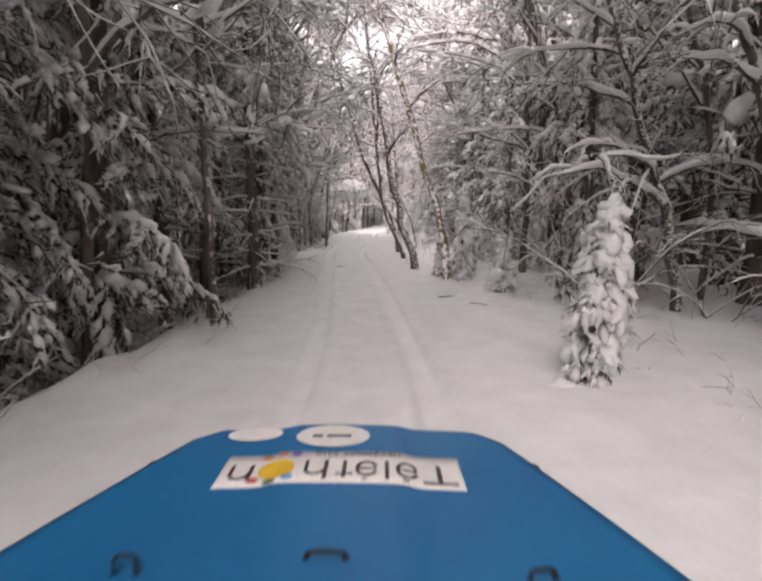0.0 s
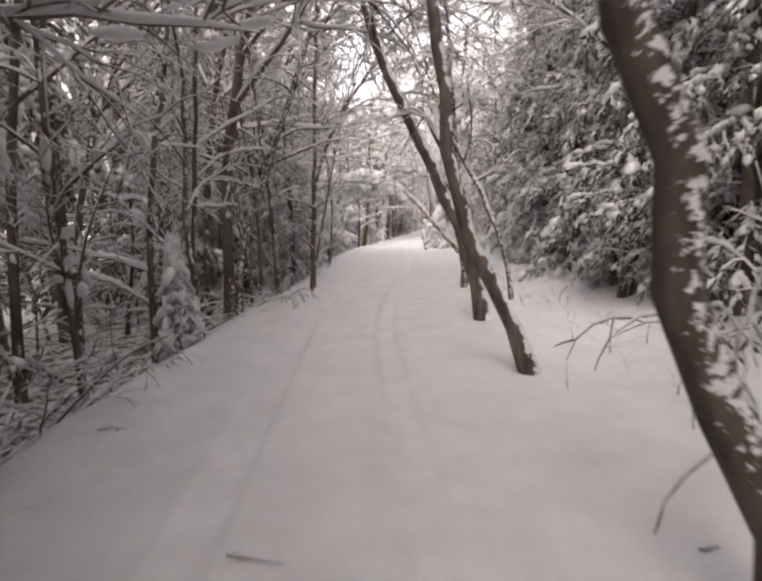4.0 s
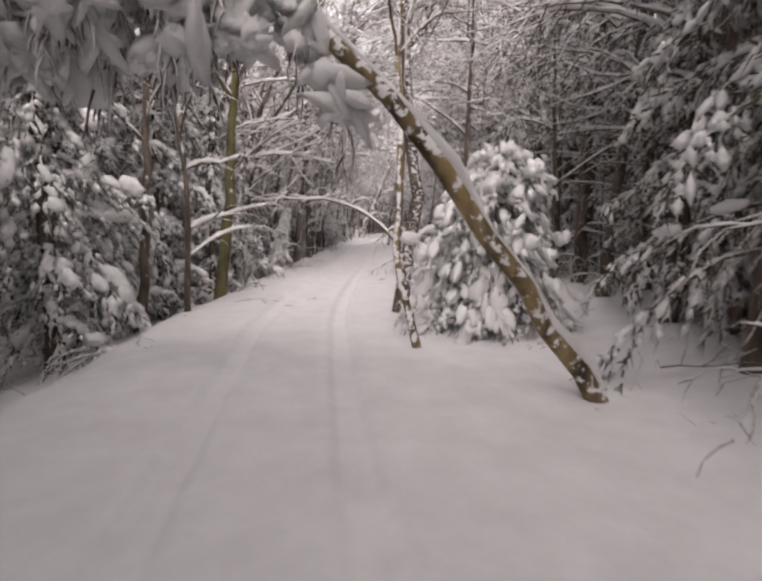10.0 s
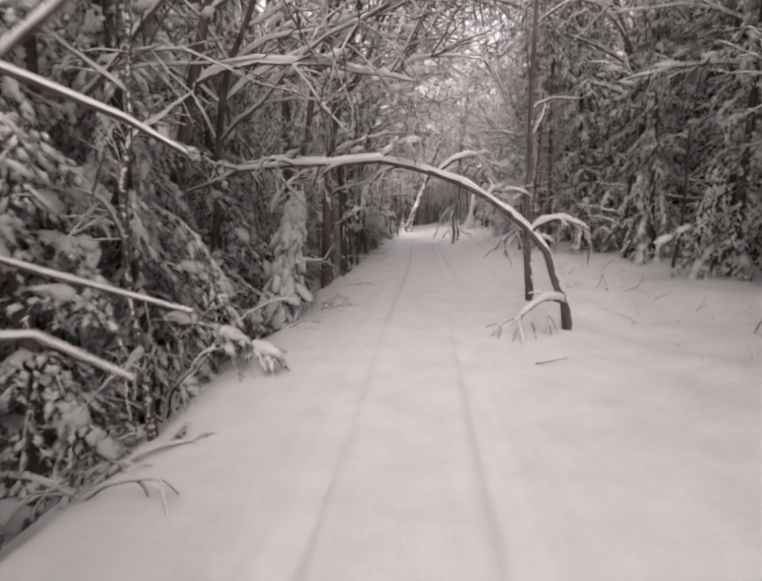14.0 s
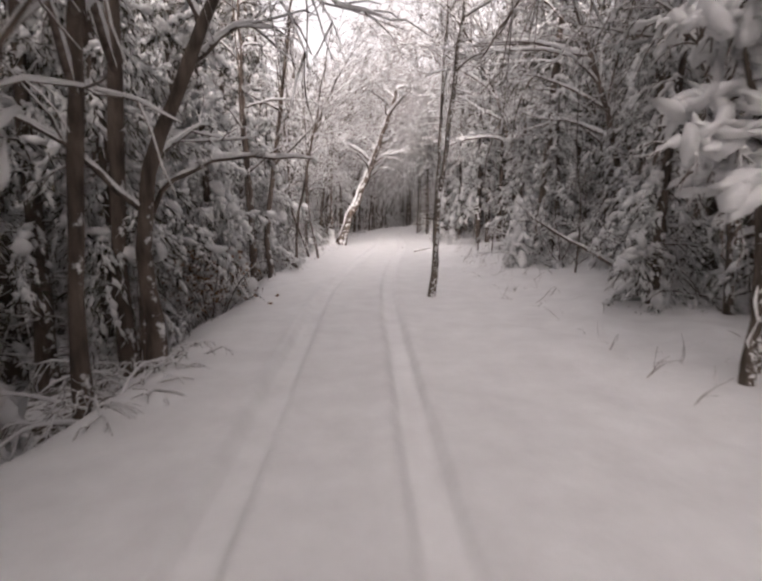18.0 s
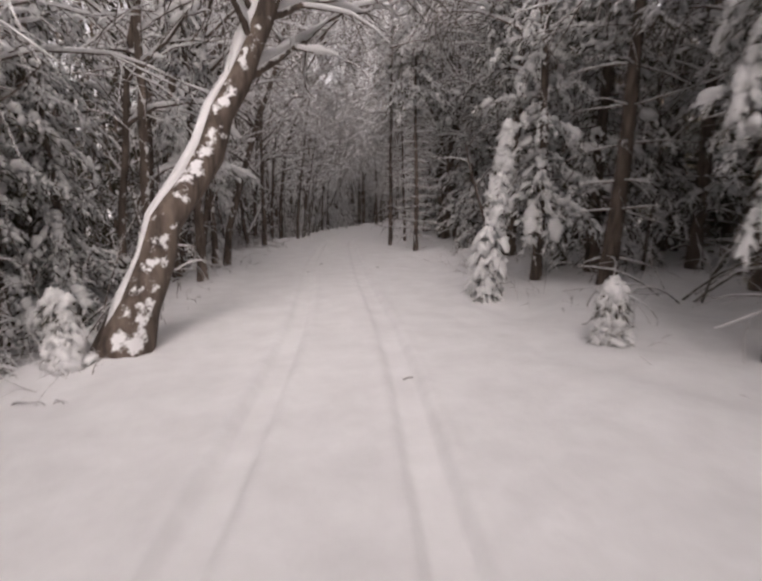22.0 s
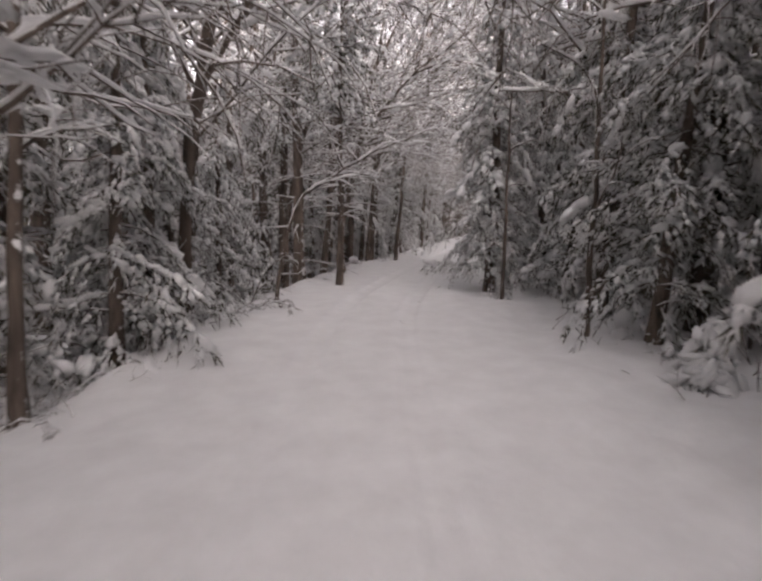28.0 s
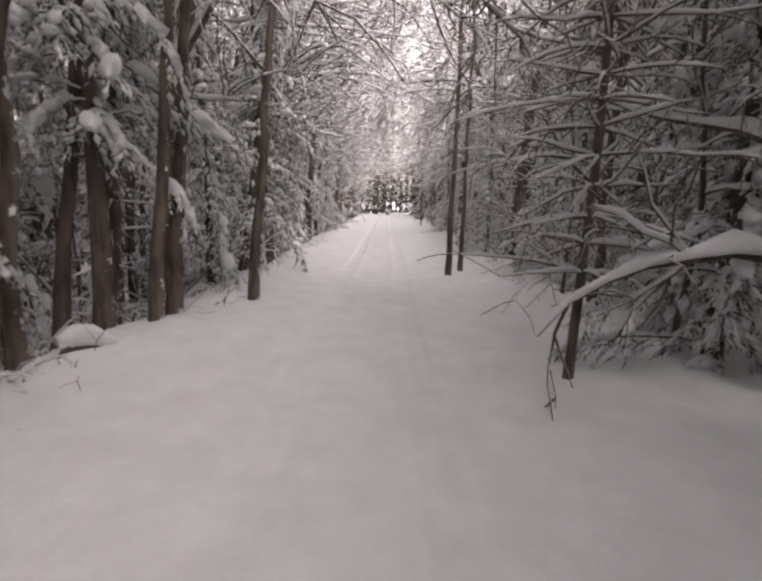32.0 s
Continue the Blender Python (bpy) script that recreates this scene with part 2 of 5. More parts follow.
# ---- the lie of the land ----
ROAD = [(-0.6, -30.0), (-0.4, -15.0), (-0.2, 0.0), (-0.2, 5.0), (-0.5, 10.0), (-1.0, 14.9), (-1.4, 19.9), (-1.3, 24.9), (-1.0, 29.9), (-1.1, 34.9),
        (-1.1, 39.9), (-0.5, 44.8), (0.2, 49.8), (0.8, 54.7), (1.4, 59.7), (2.0, 64.7), (3.0, 69.6), (4.1, 74.4), (5.1, 79.3), (5.9, 84.3),
        (6.7, 89.2), (7.7, 94.1), (9.2, 98.9), (11.1, 103.5), (13.4, 108.0), (16.2, 112.1), (19.3, 116.0), (28.8, 127.7), (57.1, 162.6), (75.0, 185.0)]
LINE = smooth_line([(x, y, 0) for x, y in ROAD], 520)[:, :2]
LINE_T = np.gradient(LINE, axis=0)
LINE_T /= np.linalg.norm(LINE_T, axis=1)[:, None]
LINE_S = np.r_[0, np.cumsum(np.linalg.norm(np.diff(LINE, axis=0), axis=1))] - 30.0


def road_at(s, d):
    """The place d metres to the right of the track, s metres along it."""
    x, y = np.interp(s, LINE_S, LINE[:, 0]), np.interp(s, LINE_S, LINE[:, 1])
    tx, ty = np.interp(s, LINE_S, LINE_T[:, 0]), np.interp(s, LINE_S, LINE_T[:, 1])
    return x + d * ty, y - d * tx


def road_sd(x, y):
    k = int(np.argmin((LINE[:, 0] - x) ** 2 + (LINE[:, 1] - y) ** 2))
    off = np.array([x, y]) - LINE[k]
    return float(LINE_S[k] + off @ LINE_T[k]), float(off[0] * LINE_T[k, 1] - off[1] * LINE_T[k, 0])


def wave(x, y, f):
    return np.sin(x * f + 1.3 * np.sin(y * f * 0.7)) * np.cos(y * f * 1.1 + 0.8 * np.sin(x * f * 0.6))


EDGE = [(-10, 2.7), (5, 2.6), (9, 2.1), (12, 1.9), (20, 1.75), (24, 1.6), (29, 2.1), (37, 2.1), (41, 1.75), (47, 1.7), (50, 1.9), (63, 1.75), (66, 2.1), (71, 2.4), (78, 2.8),
        (84, 3.1), (91, 3.3), (96, 2.8), (101, 2.55), (109, 2.3), (114, 2.5), (119, 2.9), (125, 2.6), (150, 2.6)]


def left_edge(s):
    """How far the left bank's brink lies from the middle of the track."""
    return np.interp(s, [e[0] for e in EDGE], [e[1] for e in EDGE])


def height(s, d):
    """The snow's height by place along and across the track."""
    s, d = np.asarray(s, float), np.asarray(d, float)
    left, right = np.clip(-d - left_edge(s) - 0.2, 0, None), np.clip(d - 2.7, 0, None)
    z = -1.35 * (1 - np.exp(-0.3 * left - 0.25 * np.minimum(left, 1.0) ** 2)) * np.clip(1 - 0.75 * np.exp(-((s - 90) / 9.0) ** 2), 0, 1)
    z = z + (0.09 + 0.13 * np.exp(-((s - 24) / 6.0) ** 2) + 0.05 * np.exp(-((s - 72) / 6.0) ** 2)) * 7 * (1 - np.exp(-right / 7))
    off = np.clip((np.abs(d) - 1.4) / 1.2, 0, 1)
    z = z + off * (0.07 * wave(s, d, 1.1) + 0.05 * wave(s + 7, d * 1.3, 2.6)) + 0.012 * wave(s, d, 1.7)
    near = (0.75 + 0.25 * np.sin(s * 0.35)) * (1 - 0.55 / (1 + np.exp(-(s - 101) / 2.0)))
    for c in (-0.62, 0.62):
        u = d - c - 0.03 * np.sin(s * 0.5 + c)
        z = z - near * (0.06 + 0.025 * np.exp(-((s - 62) / 12.0) ** 2) + 0.02 * np.exp(-((s - 22) / 8.0) ** 2)) * np.exp(-(u / 0.14) ** 8) + near * 0.02 * np.exp(-((np.abs(u) - 0.21) / 0.06) ** 2)
    return z


def ground_z(x, y):
    s, d = road_sd(x, y)
    return float(height(s, d))


def ground():
    s = np.r_[np.arange(-30, 135, 0.25), np.arange(135, 195, 1.0)]
    d = np.r_[np.arange(-26, -5, 1.0), np.arange(-5, -1.2, 0.22), np.arange(-1.2, 1.2, 0.04), np.arange(1.2, 5, 0.22), np.arange(5, 27, 1.0)]
    S, D = np.meshgrid(s, d, indexing="ij")
    X, Y = road_at(S, D)
    v = np.stack([X, Y, height(S, D)], -1).reshape(-1, 3)
    a, b = len(s), len(d)
    i, j = np.meshgrid(np.arange(a - 1), np.arange(b - 1), indexing="ij")
    i, j = i.ravel(), j.ravel()
    f = np.c_[i * b + j, (i + 1) * b + j, (i + 1) * b + j + 1, i * b + j + 1][:, ::-1]
    p = Pile()
    loop = np.r_[np.arange(b), np.arange(1, a) * b + b - 1, (a - 1) * b + np.arange(b - 2, -1, -1), np.arange(a - 2, 0, -1) * b]
    rings, n, m = [v], len(v), len(loop)
    mid = np.array([9.0, 75.0, 0.0])
    faces = [f]
    prev = loop
    for k, grow in enumerate((1.6, 3.0, 8.0, 25.0)):
        ring = (v[loop] - mid) * (grow, grow, 1.0) + mid
        ring[:, 2] = np.convolve(np.r_[v[loop][-40:, 2], v[loop][:, 2], v[loop][:40, 2]], np.ones(81) / 81, "valid") * (0.8, 0.5, 0.2, 0.0)[k]
        rings.append(ring)
        own = n + k * m + np.arange(m)
        faces.append(np.c_[prev, own, np.roll(own, -1), np.roll(prev, -1)][:, ::-1])
        prev = own
    p.add(np.concatenate(rings), np.concatenate(faces))
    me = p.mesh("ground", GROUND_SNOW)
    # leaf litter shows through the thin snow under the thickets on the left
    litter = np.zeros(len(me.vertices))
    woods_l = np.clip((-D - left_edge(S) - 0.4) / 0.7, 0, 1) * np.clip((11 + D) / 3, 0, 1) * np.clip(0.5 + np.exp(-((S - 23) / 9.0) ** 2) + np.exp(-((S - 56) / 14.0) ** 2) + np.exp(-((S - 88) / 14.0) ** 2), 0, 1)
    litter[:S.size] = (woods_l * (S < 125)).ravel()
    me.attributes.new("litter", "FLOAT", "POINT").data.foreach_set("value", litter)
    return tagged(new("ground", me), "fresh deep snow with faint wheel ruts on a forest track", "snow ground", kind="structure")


ground()

# ---- trees ----


OCT = (np.array([(1.0, 0, 0), (-1, 0, 0), (0, 1, 0), (0, -1, 0), (0, 0, 1), (0, 0, -1)]), [(0, 2, 4), (2, 1, 4), (1, 3, 4), (3, 0, 4), (2, 0, 5), (1, 2, 5), (3, 1, 5), (0, 3, 5)])


def gravity_line(start, way, length, droop, n, rng, wobble=0.12):
    """A branch that sets out along way and bends down by its own snow load."""
    pts, p, w = [np.array(start, float)], np.array(start, float), np.array(way, float)
    step = length / (n - 1)
    for _ in range(n - 1):
        w = w + rng.normal(size=3) * wobble + (0, 0, -droop / n)
        w /= np.linalg.norm(w)
        p = p + w * step
        pts.append(p)
    return np.array(pts)


def ridge(snow, pts, radii, rng, thick=1.0, sides=4):
    """The snow that lies along the top of a branch, broken here and there."""
    d = np.gradient(pts, axis=0)
    flat = 1 - np.abs(d[:, 2]) / (np.linalg.norm(d, axis=1) + 1e-9)
    load = thick * (0.009 + 0.75 * radii) * np.sqrt(flat.clip(0.02, 1)) * rng.uniform(0.5, 1.45, len(pts))
    load[[0, -1]] *= 0.3
    way = d / (np.linalg.norm(d, axis=1)[:, None] + 1e-9)
    up = np.array([0, 0, 1.0]) - way * way[:, 2:]
    up /= np.linalg.norm(up, axis=1)[:, None] + 1e-3
    snow.tube(pts + up * (radii * 0.75 + load * 0.55)[:, None], load, sides)


def twigs(wood, snow, pts, radius, rng, level, count, length, droop, thick, lift=0.15):
    """Side shoots along a branch, on both of its sides, and theirs in turn."""
    n = len(pts)
    for _ in range(count):
        i = int(rng.integers(max(1, n // 4), n))
        d = pts[min(i + 1, n - 1)] - pts[i - 1]
        d /= np.linalg.norm(d) + 1e-9
        side = np.cross(d, rng.normal(size=3))
        side /= np.linalg.norm(side) + 1e-9
        way = d * 0.75 + side * rng.uniform(0.5, 1.0) + (0, 0, lift)
        way /= np.linalg.norm(way)
        long = length * rng.uniform(0.5, 1.25)
        k = 5 if level > 1 else 4
        q = gravity_line(pts[i], way, long, droop, k, rng, 0.18)
        r = np.linspace(max(radius * 0.55, 0.007), 0.004, k)
        wood.tube(q, r if level > 1 else r * 1.2 * min(1.4, thick), 3)
        if level > 1:
            ridge(snow, q, r, rng, thick)
            twigs(wood, snow, q, radius * 0.5, rng, level - 1, max(3, count // 2 + 1), length * 0.55, droop, thick, lift)


def bare_tree(pts, r, seed, limbs=9, limb_len=1.6, first=0.3, droop=0.5, thick=1.0, bark=None, top=None, shoots=5, level=2, towards=(0, 0, 0), spread=(0.1, 0.7), name="bare_tree", joined=False, clump=0, clump_size=1.0):
    """A leafless tree: a tapered, crooked trunk through pts, limbs with shoots, and the snow on them."""
    rng = np.random.default_rng(seed)
    wood, fine, snow = Pile(), Pile(), Pile()
    line = smooth_line(pts, 18)
    line[1:-1] += rng.normal(size=(16, 3)) * min(r * 0.25, 0.025)
    rad = np.linspace(r * 1.0, top if top is not None else r * 0.3, 18) * (1 + 0.05 * rng.normal(size=18))
    rad[0] *= 1.35
    rad[1] *= 1.08
    line[0, 2] -= 0.25
    wood.tube(line, rad, 10)
    ridge(snow, line, rad * 0.9, rng, 0.7 * thick, 6)
    total = len(line)
    thing = new(name)
    part("trunk", wood.mesh("trunk", bark or BARK), thing)
    for k in range(limbs):
        i = int(np.clip(total * (first + (1 - first) * (k + rng.uniform(0, 1)) / limbs), 1, total - 1))
        d = line[i] - line[i - 1]
        d /= np.linalg.norm(d)
        a = rng.uniform(0, 2 * np.pi)
        out = np.array([math.cos(a), math.sin(a), rng.uniform(*spread)])
        way = out + 0.5 * d + np.array(towards) * rng.uniform(0.3, 1.2)
        way /= np.linalg.norm(way)
        long = limb_len * rng.uniform(0.6, 1.3) * (1.15 - 0.5 * i / total)
        q = gravity_line(line[i], way, long, droop, 8, rng)
        lr = min(rad[i] * 0.6, 0.012 + 0.022 * long)
        lrad = np.linspace(lr, 0.007, 8)
        limb = fine if joined else Pile()
        limb.tube(q, lrad, 5)
        ridge(snow, q, lrad, rng, thick, 5)
        if not joined:
            part("limb", limb.mesh("limb", bark or BARK), thing)
        twigs(fine, snow, q, lr * 0.6, rng, level, shoots, long * 0.45, droop * 1.2, thick)
        for _ in range(clump):
            j = int(rng.integers(2, 8))
            at = q[j] + rng.normal(size=3) * (0.12, 0.12, 0.08) * long * 0.5
            size = np.array([rng.uniform(0.08, 0.2), rng.uniform(0.03, 0.07), rng.uniform(0.025, 0.055)]) * clump_size
            snow.lump(at, size, turn_to(q[j] - q[j - 1] + rng.normal(size=3) * 0.08), ICO1, rng, 0.25)
    tagged(part("brushwood", fine.mesh("brushwood", TWIG), thing), kind="stuff")
    tagged(part("snow_load", snow.mesh("snow_load", SNOW), thing, "snow lying along the branches"), kind="stuff")
    return thing


def bough(wood, green, snow, start, way, length, rng, droop, load, wide=0.34, needles=14, pad=None, fat=1.0, blade=1.0):
    """A spruce branch weighed down: an axis with side shoots, dark needles along each shoot, snow lying on the shoots and in pads on the axis."""
    n = 6
    q = gravity_line(start, way, length, droop, n, rng, 0.1)
    wood.tube(q, np.linspace(0.01 + 0.01 * length, 0.004, n), 3)
    m = max(6, int(length * (13 if pad else 9)))
    u = (0.1 + 0.9 * (np.arange(m) + rng.uniform(0, 1, m)) / m) * (n - 1)
    i = np.minimum(u.astype(int), n - 2)
    d = q[i + 1] - q[i]
    at = q[i] + d * (u - i)[:, None]
    d /= np.linalg.norm(d, axis=1)[:, None] + 1e-9
    side = np.cross(d, np.array(way) * (1, 1, 0) + (0, 0, 1.0))
    side /= np.linalg.norm(side, axis=1)[:, None] + 1e-9
    long = (wide * length * (1.2 - 0.85 * u / (n - 1)) * rng.uniform(0.5, 1.2, m) + 0.07).clip(0.08, 0.5)
    out = side * (np.where(np.arange(m) % 2, 1, -1) * rng.uniform(0.3, 0.95, m))[:, None] + d * 0.75
    out[:, 2] -= rng.uniform(0.0, 0.5, m)
    out /= np.linalg.norm(out, axis=1)[:, None]
    sag = rng.uniform(0.2, 0.8, m) * (0.5 + 0.3 * droop)
    # needles
    per = max(6, int(needles * 0.62))
    j = np.repeat(np.arange(m), per)
    v = rng.uniform(0.05, 1.0, len(j))
    root = at[j] + out[j] * (long[j] * v)[:, None]
    root[:, 2] -= long[j] * sag[j] * v ** 2 + 0.012
    w = out[j] * 0.8 + rng.normal(size=(len(j), 3)) * 0.45
    w[:, 2] -= rng.uniform(0.1, 0.9, len(j))
    w /= np.linalg.norm(w, axis=1)[:, None]
    b = np.cross(w, rng.normal(size=(len(j), 3)))
    b *= (rng.uniform(0.004, 0.0095, len(j)) * (1.1 if pad else 2.0) * blade ** 0.5 / (np.linalg.norm(b, axis=1) + 1e-9))[:, None]
    reach = blade * rng.uniform(0.06, 0.16, len(j)) * (1.05 if pad else 1.6)
    frost = rng.uniform(size=len(j)) < 0.4
    for heap, pick in ((snow, frost), (green, ~frost)):
        heap.blades(root[pick], w[pick], b[pick], reach[pick])
    # snow in clots along the shoots
    j = np.repeat(np.flatnonzero(rng.uniform(size=m) < load), 3)
    v = rng.uniform(0.05, 0.95, len(j))
    seat = at[j] + out[j] * (long[j] * v)[:, None]
    seat[:, 2] -= long[j] * sag[j] * v ** 2
    lie = out[j] + rng.normal(size=(len(j), 3)) * 0.2
    lie[:, 2] -= 2 * sag[j] * v
    lie /= np.linalg.norm(lie, axis=1)[:, None]
    across = np.cross((0, 0, 1.0), lie)
    across /= np.linalg.norm(across, axis=1)[:, None] + 1e-6
    turn = np.stack([lie, across, np.cross(lie, across)], 2)
    big = rng.uniform(0.5, 1.0, len(j)) ** 1.3 * (1.0 if pad else 1.25)
    size = np.c_[rng.uniform(0.06, 0.13, len(j)), rng.uniform(0.032, 0.066, len(j)), rng.uniform(0.022, 0.045, len(j)) * fat] * big[:, None]
    snow.lumps(seat + np.c_[0 * v, 0 * v, size[:, 2] * 0.7], size, turn, OCT, rng, 0.2)
    # pads on the axis
    pads = max(2, int(length * (4.5 if pad else 2.2)))
    for c in range(pads):
        if rng.uniform() > load * 0.85:
            continue
        g = (0.2 + 0.8 * (c + rng.uniform(0, 0.9)) / pads) * (n - 1)
        h = min(int(g), n - 2)
        along = q[h + 1] - q[h]
        big = rng.uniform(0.45, 1.0) ** 1.5 * (0.8 + 0.3 * length)
        size = np.array([rng.uniform(0.12, 0.2), rng.uniform(0.07, 0.13), rng.uniform(0.04, 0.075) * fat]) * big
        snow.lump(q[h] + along * (g - h) + (0, 0, size[2] * 0.6), size, turn_to(along + rng.normal(size=3) * 0.06), pad or ICO1, rng, 0.16)
    return q


def spruce(seed, tall, crown, first=0.12, load=0.85, droop=1.3, whorl=0.7, per=4, r=None, dead=0.0, needles=22, name="spruce", lean=(0, 0), pad=None, fat=1.0, blade=1.0):
    """A snow-laden spruce: straight trunk, whorls of drooping boughs; below dead * tall only bare, snow-lined branches."""
    rng = np.random.default_rng(seed)
    wood, green, snow, stem = Pile(), Pile(), Pile(), Pile()
    r = r or 0.012 * tall + 0.03
    z = np.linspace(-0.3, tall, 14)
    line = np.c_[lean[0] * z / tall + 0.02 * np.sin(z), lean[1] * z / tall + 0.02 * np.cos(z * 1.3), z]
    rad = np.linspace(r, 0.015, 14)
    rad[0] *= 1.3
    stem.tube(line, rad, 9)
    h = first * tall
    while h < tall * 0.985:
        u = h / tall
        at = np.array([np.interp(h, z, line[:, 0]), np.interp(h, z, line[:, 1]), h])
        a0 = rng.uniform(0, 6.28)
        for k in range(per):
            a = a0 + k * 6.283 / per + rng.normal() * 0.25
            way = np.array([math.cos(a), math.sin(a), rng.uniform(0.05, 0.4) if u > dead else rng.uniform(-0.1, 0.25)])
            way /= np.linalg.norm(way)
            if u < dead:
                long = crown * rng.uniform(0.35, 0.85)
                q = gravity_line(at, way, long, 0.35, 6, rng, 0.1)
                br = np.linspace(0.016, 0.005, 6)
                wood.tube(q, br, 4)
                ridge(snow, q, br, rng, 1.1)
                twigs(wood, snow, q, 0.012, rng, 1, 4, long * 0.45, 0.4, 0.9)
            else:
                long = crown * max(0.12, (1 - (u - dead * 0.6)) ** 0.7) * rng.uniform(0.45, 1.25)
                bough(wood, green, snow, at + (0, 0, rng.normal() * 0.12), way, long, rng, droop * rng.uniform(0.4, 1.7), load, 0.36, int(needles * min(1.0, 0.35 + long * 0.5)), pad if h < 3.4 else ICO1 if pad and h < 5.0 else None, fat, blade)
        h += whorl * rng.uniform(0.75, 1.25) * (1 - 0.35 * u) * (1.0 if h < 4.5 or whorl > 0.5 else 1.5)
    snow.lump(np.array([lean[0], lean[1], tall]), np.array([0.07, 0.07, 0.16]), np.eye(3), ICO1, rng)
    thing = new(name)
    part("trunk", stem.mesh("trunk", BARK), thing)
    tagged(part("branchwork", wood.mesh("branchwork", TWIG), thing), kind="stuff")
    tagged(part("foliage", green.mesh("foliage", NEEDLE, False), thing, "dark green needle sprays"), kind="stuff")
    tagged(part("snow_load", snow.mesh("snow_load", SNOW), thing, "thick snow pads with hanging fingers"), kind="stuff")
    return thing


def shrub(seed, stems, tall, spread, droop=1.1, thick=1.25, shoots=4, name="shrub", joined=False):
    """A clump of thin stems that bow under their snow."""
    rng = np.random.default_rng(seed)
    fine, snow = Pile(), Pile()
    thing = new(name)
    for k in range(stems):
        a = rng.uniform(0, 6.28)
        way = np.array([math.cos(a) * spread, math.sin(a) * spread, 1.0])
        way /= np.linalg.norm(way)
        base = np.array([rng.normal() * 0.16, rng.normal() * 0.16, -0.15])
        q = gravity_line(base, way, tall * rng.uniform(0.65, 1.2), droop * rng.uniform(0.4, 1.4), 8, rng, 0.08)
        rr = np.linspace(rng.uniform(0.012, 0.024), 0.006, 8)
        wood = Pile()
        (fine if joined else wood).tube(q, rr, 5)
        if not joined:
            part("stem", wood.mesh("stem", BARK_SNOWY), thing)
        ridge(snow, q, rr, rng, thick)
        twigs(fine, snow, q, 0.012, rng, 2, shoots, tall * 0.27, droop, thick)
    tagged(part("brushwood", fine.mesh("brushwood", TWIG), thing), kind="stuff")
    tagged(part("snow_load", snow.mesh("snow_load", SNOW), thing, "snow lining every twig"), kind="stuff")
    return thing


def snow_cone(seed, tall, wide, lean=(0, 0), name="young_spruce", pad=None, droop=2.3, core=80, fat=1.3, dome=0.7, core_size=1.0):
    """A young spruce wrapped in snow, its boughs pressed against the stem."""
    rng = np.random.default_rng(seed)
    wood, green, snow = Pile(), Pile(), Pile()
    pad = pad or ICO2
    z = np.linspace(-0.2, tall, 8)
    wood.tube(np.c_[lean[0] * z / tall, lean[1] * z / tall, z], np.linspace(0.045, 0.01, 8), 6)
    h = 0.1 * tall
    while h < tall:
        u = h / tall
        at = np.array([lean[0] * u, lean[1] * u, h])
        for k in range(7):
            a = rng.uniform(0, 6.28)
            way = np.array([math.cos(a), math.sin(a), rng.uniform(-0.3, 0.35)])
            bough(wood, green, snow, at, way / np.linalg.norm(way), max(0.14, wide * (1 - u) ** dome * rng.uniform(0.6, 1.25)), rng, droop * rng.uniform(0.7, 1.3), 0.95, 0.4, 12, pad, fat * rng.uniform(0.8, 1.3))
        h += 0.12 * tall * (1 - 0.4 * u) * rng.uniform(0.7, 1.2)
    for k in range(core):
        u = rng.uniform(0.1, 1.0)
        a = rng.uniform(0, 6.28)
        o = wide * (1 - u) ** (dome + 0.1) * rng.uniform(0.3, 0.8)
        down = np.array([math.cos(a) * 0.5, math.sin(a) * 0.5, -1.0]) + rng.normal(size=3) * 0.35
        size = np.array([0.26 + 0.1 * (1 - u), 0.12 + 0.08 * rng.uniform(), 0.1]) * min(wide, 0.8) * core_size * rng.uniform(0.35, 1.2)
        snow.lump(np.array([lean[0] * u + o * math.cos(a), lean[1] * u + o * math.sin(a), u * tall]), size, turn_to(down), pad, rng, 0.15)
    thing = new(name)
    part("stem", wood.mesh("stem", BARK), thing)
    tagged(part("foliage", green.mesh("foliage", NEEDLE, False), thing, "dark green needle sprays"), kind="stuff")
    tagged(part("snow_load", snow.mesh("snow_load", SNOW), thing, "heavy wet snow wrapped round the boughs"), kind="stuff")
    return thing


SPOTS = []


def plant(thing, x, y, label, category, group="", spin=0.0, size=1.0, clear=0.5, sink=0.0):
    thing.matrix_basis = pose(x, y, ground_z(x, y) - sink, 0, 0, spin) @ Matrix.Scale(size, 4)
    SPOTS.append((x, y, clear))
    return tagged(thing, label, category, group)


def trunk_at(x, y, offs, r, seed, label, tall=7.0, category="tree", **more):
    """A tree of its own: its trunk passes the given offsets and goes on above them to its height."""
    pts = [(0.0, 0.0, 0.0), *offs]
    a, b = np.array(pts[-2]), np.array(pts[-1])
    if b[2] > a[2] + 0.2 and b[2] < tall:
        w = (b - a) / (b[2] - a[2])
        w[:2] = w[:2].clip(-0.35, 0.35)
        pts.append(tuple(b + w * (tall - b[2])))
    return plant(bare_tree(pts, r, seed, **more), x, y, label, category)

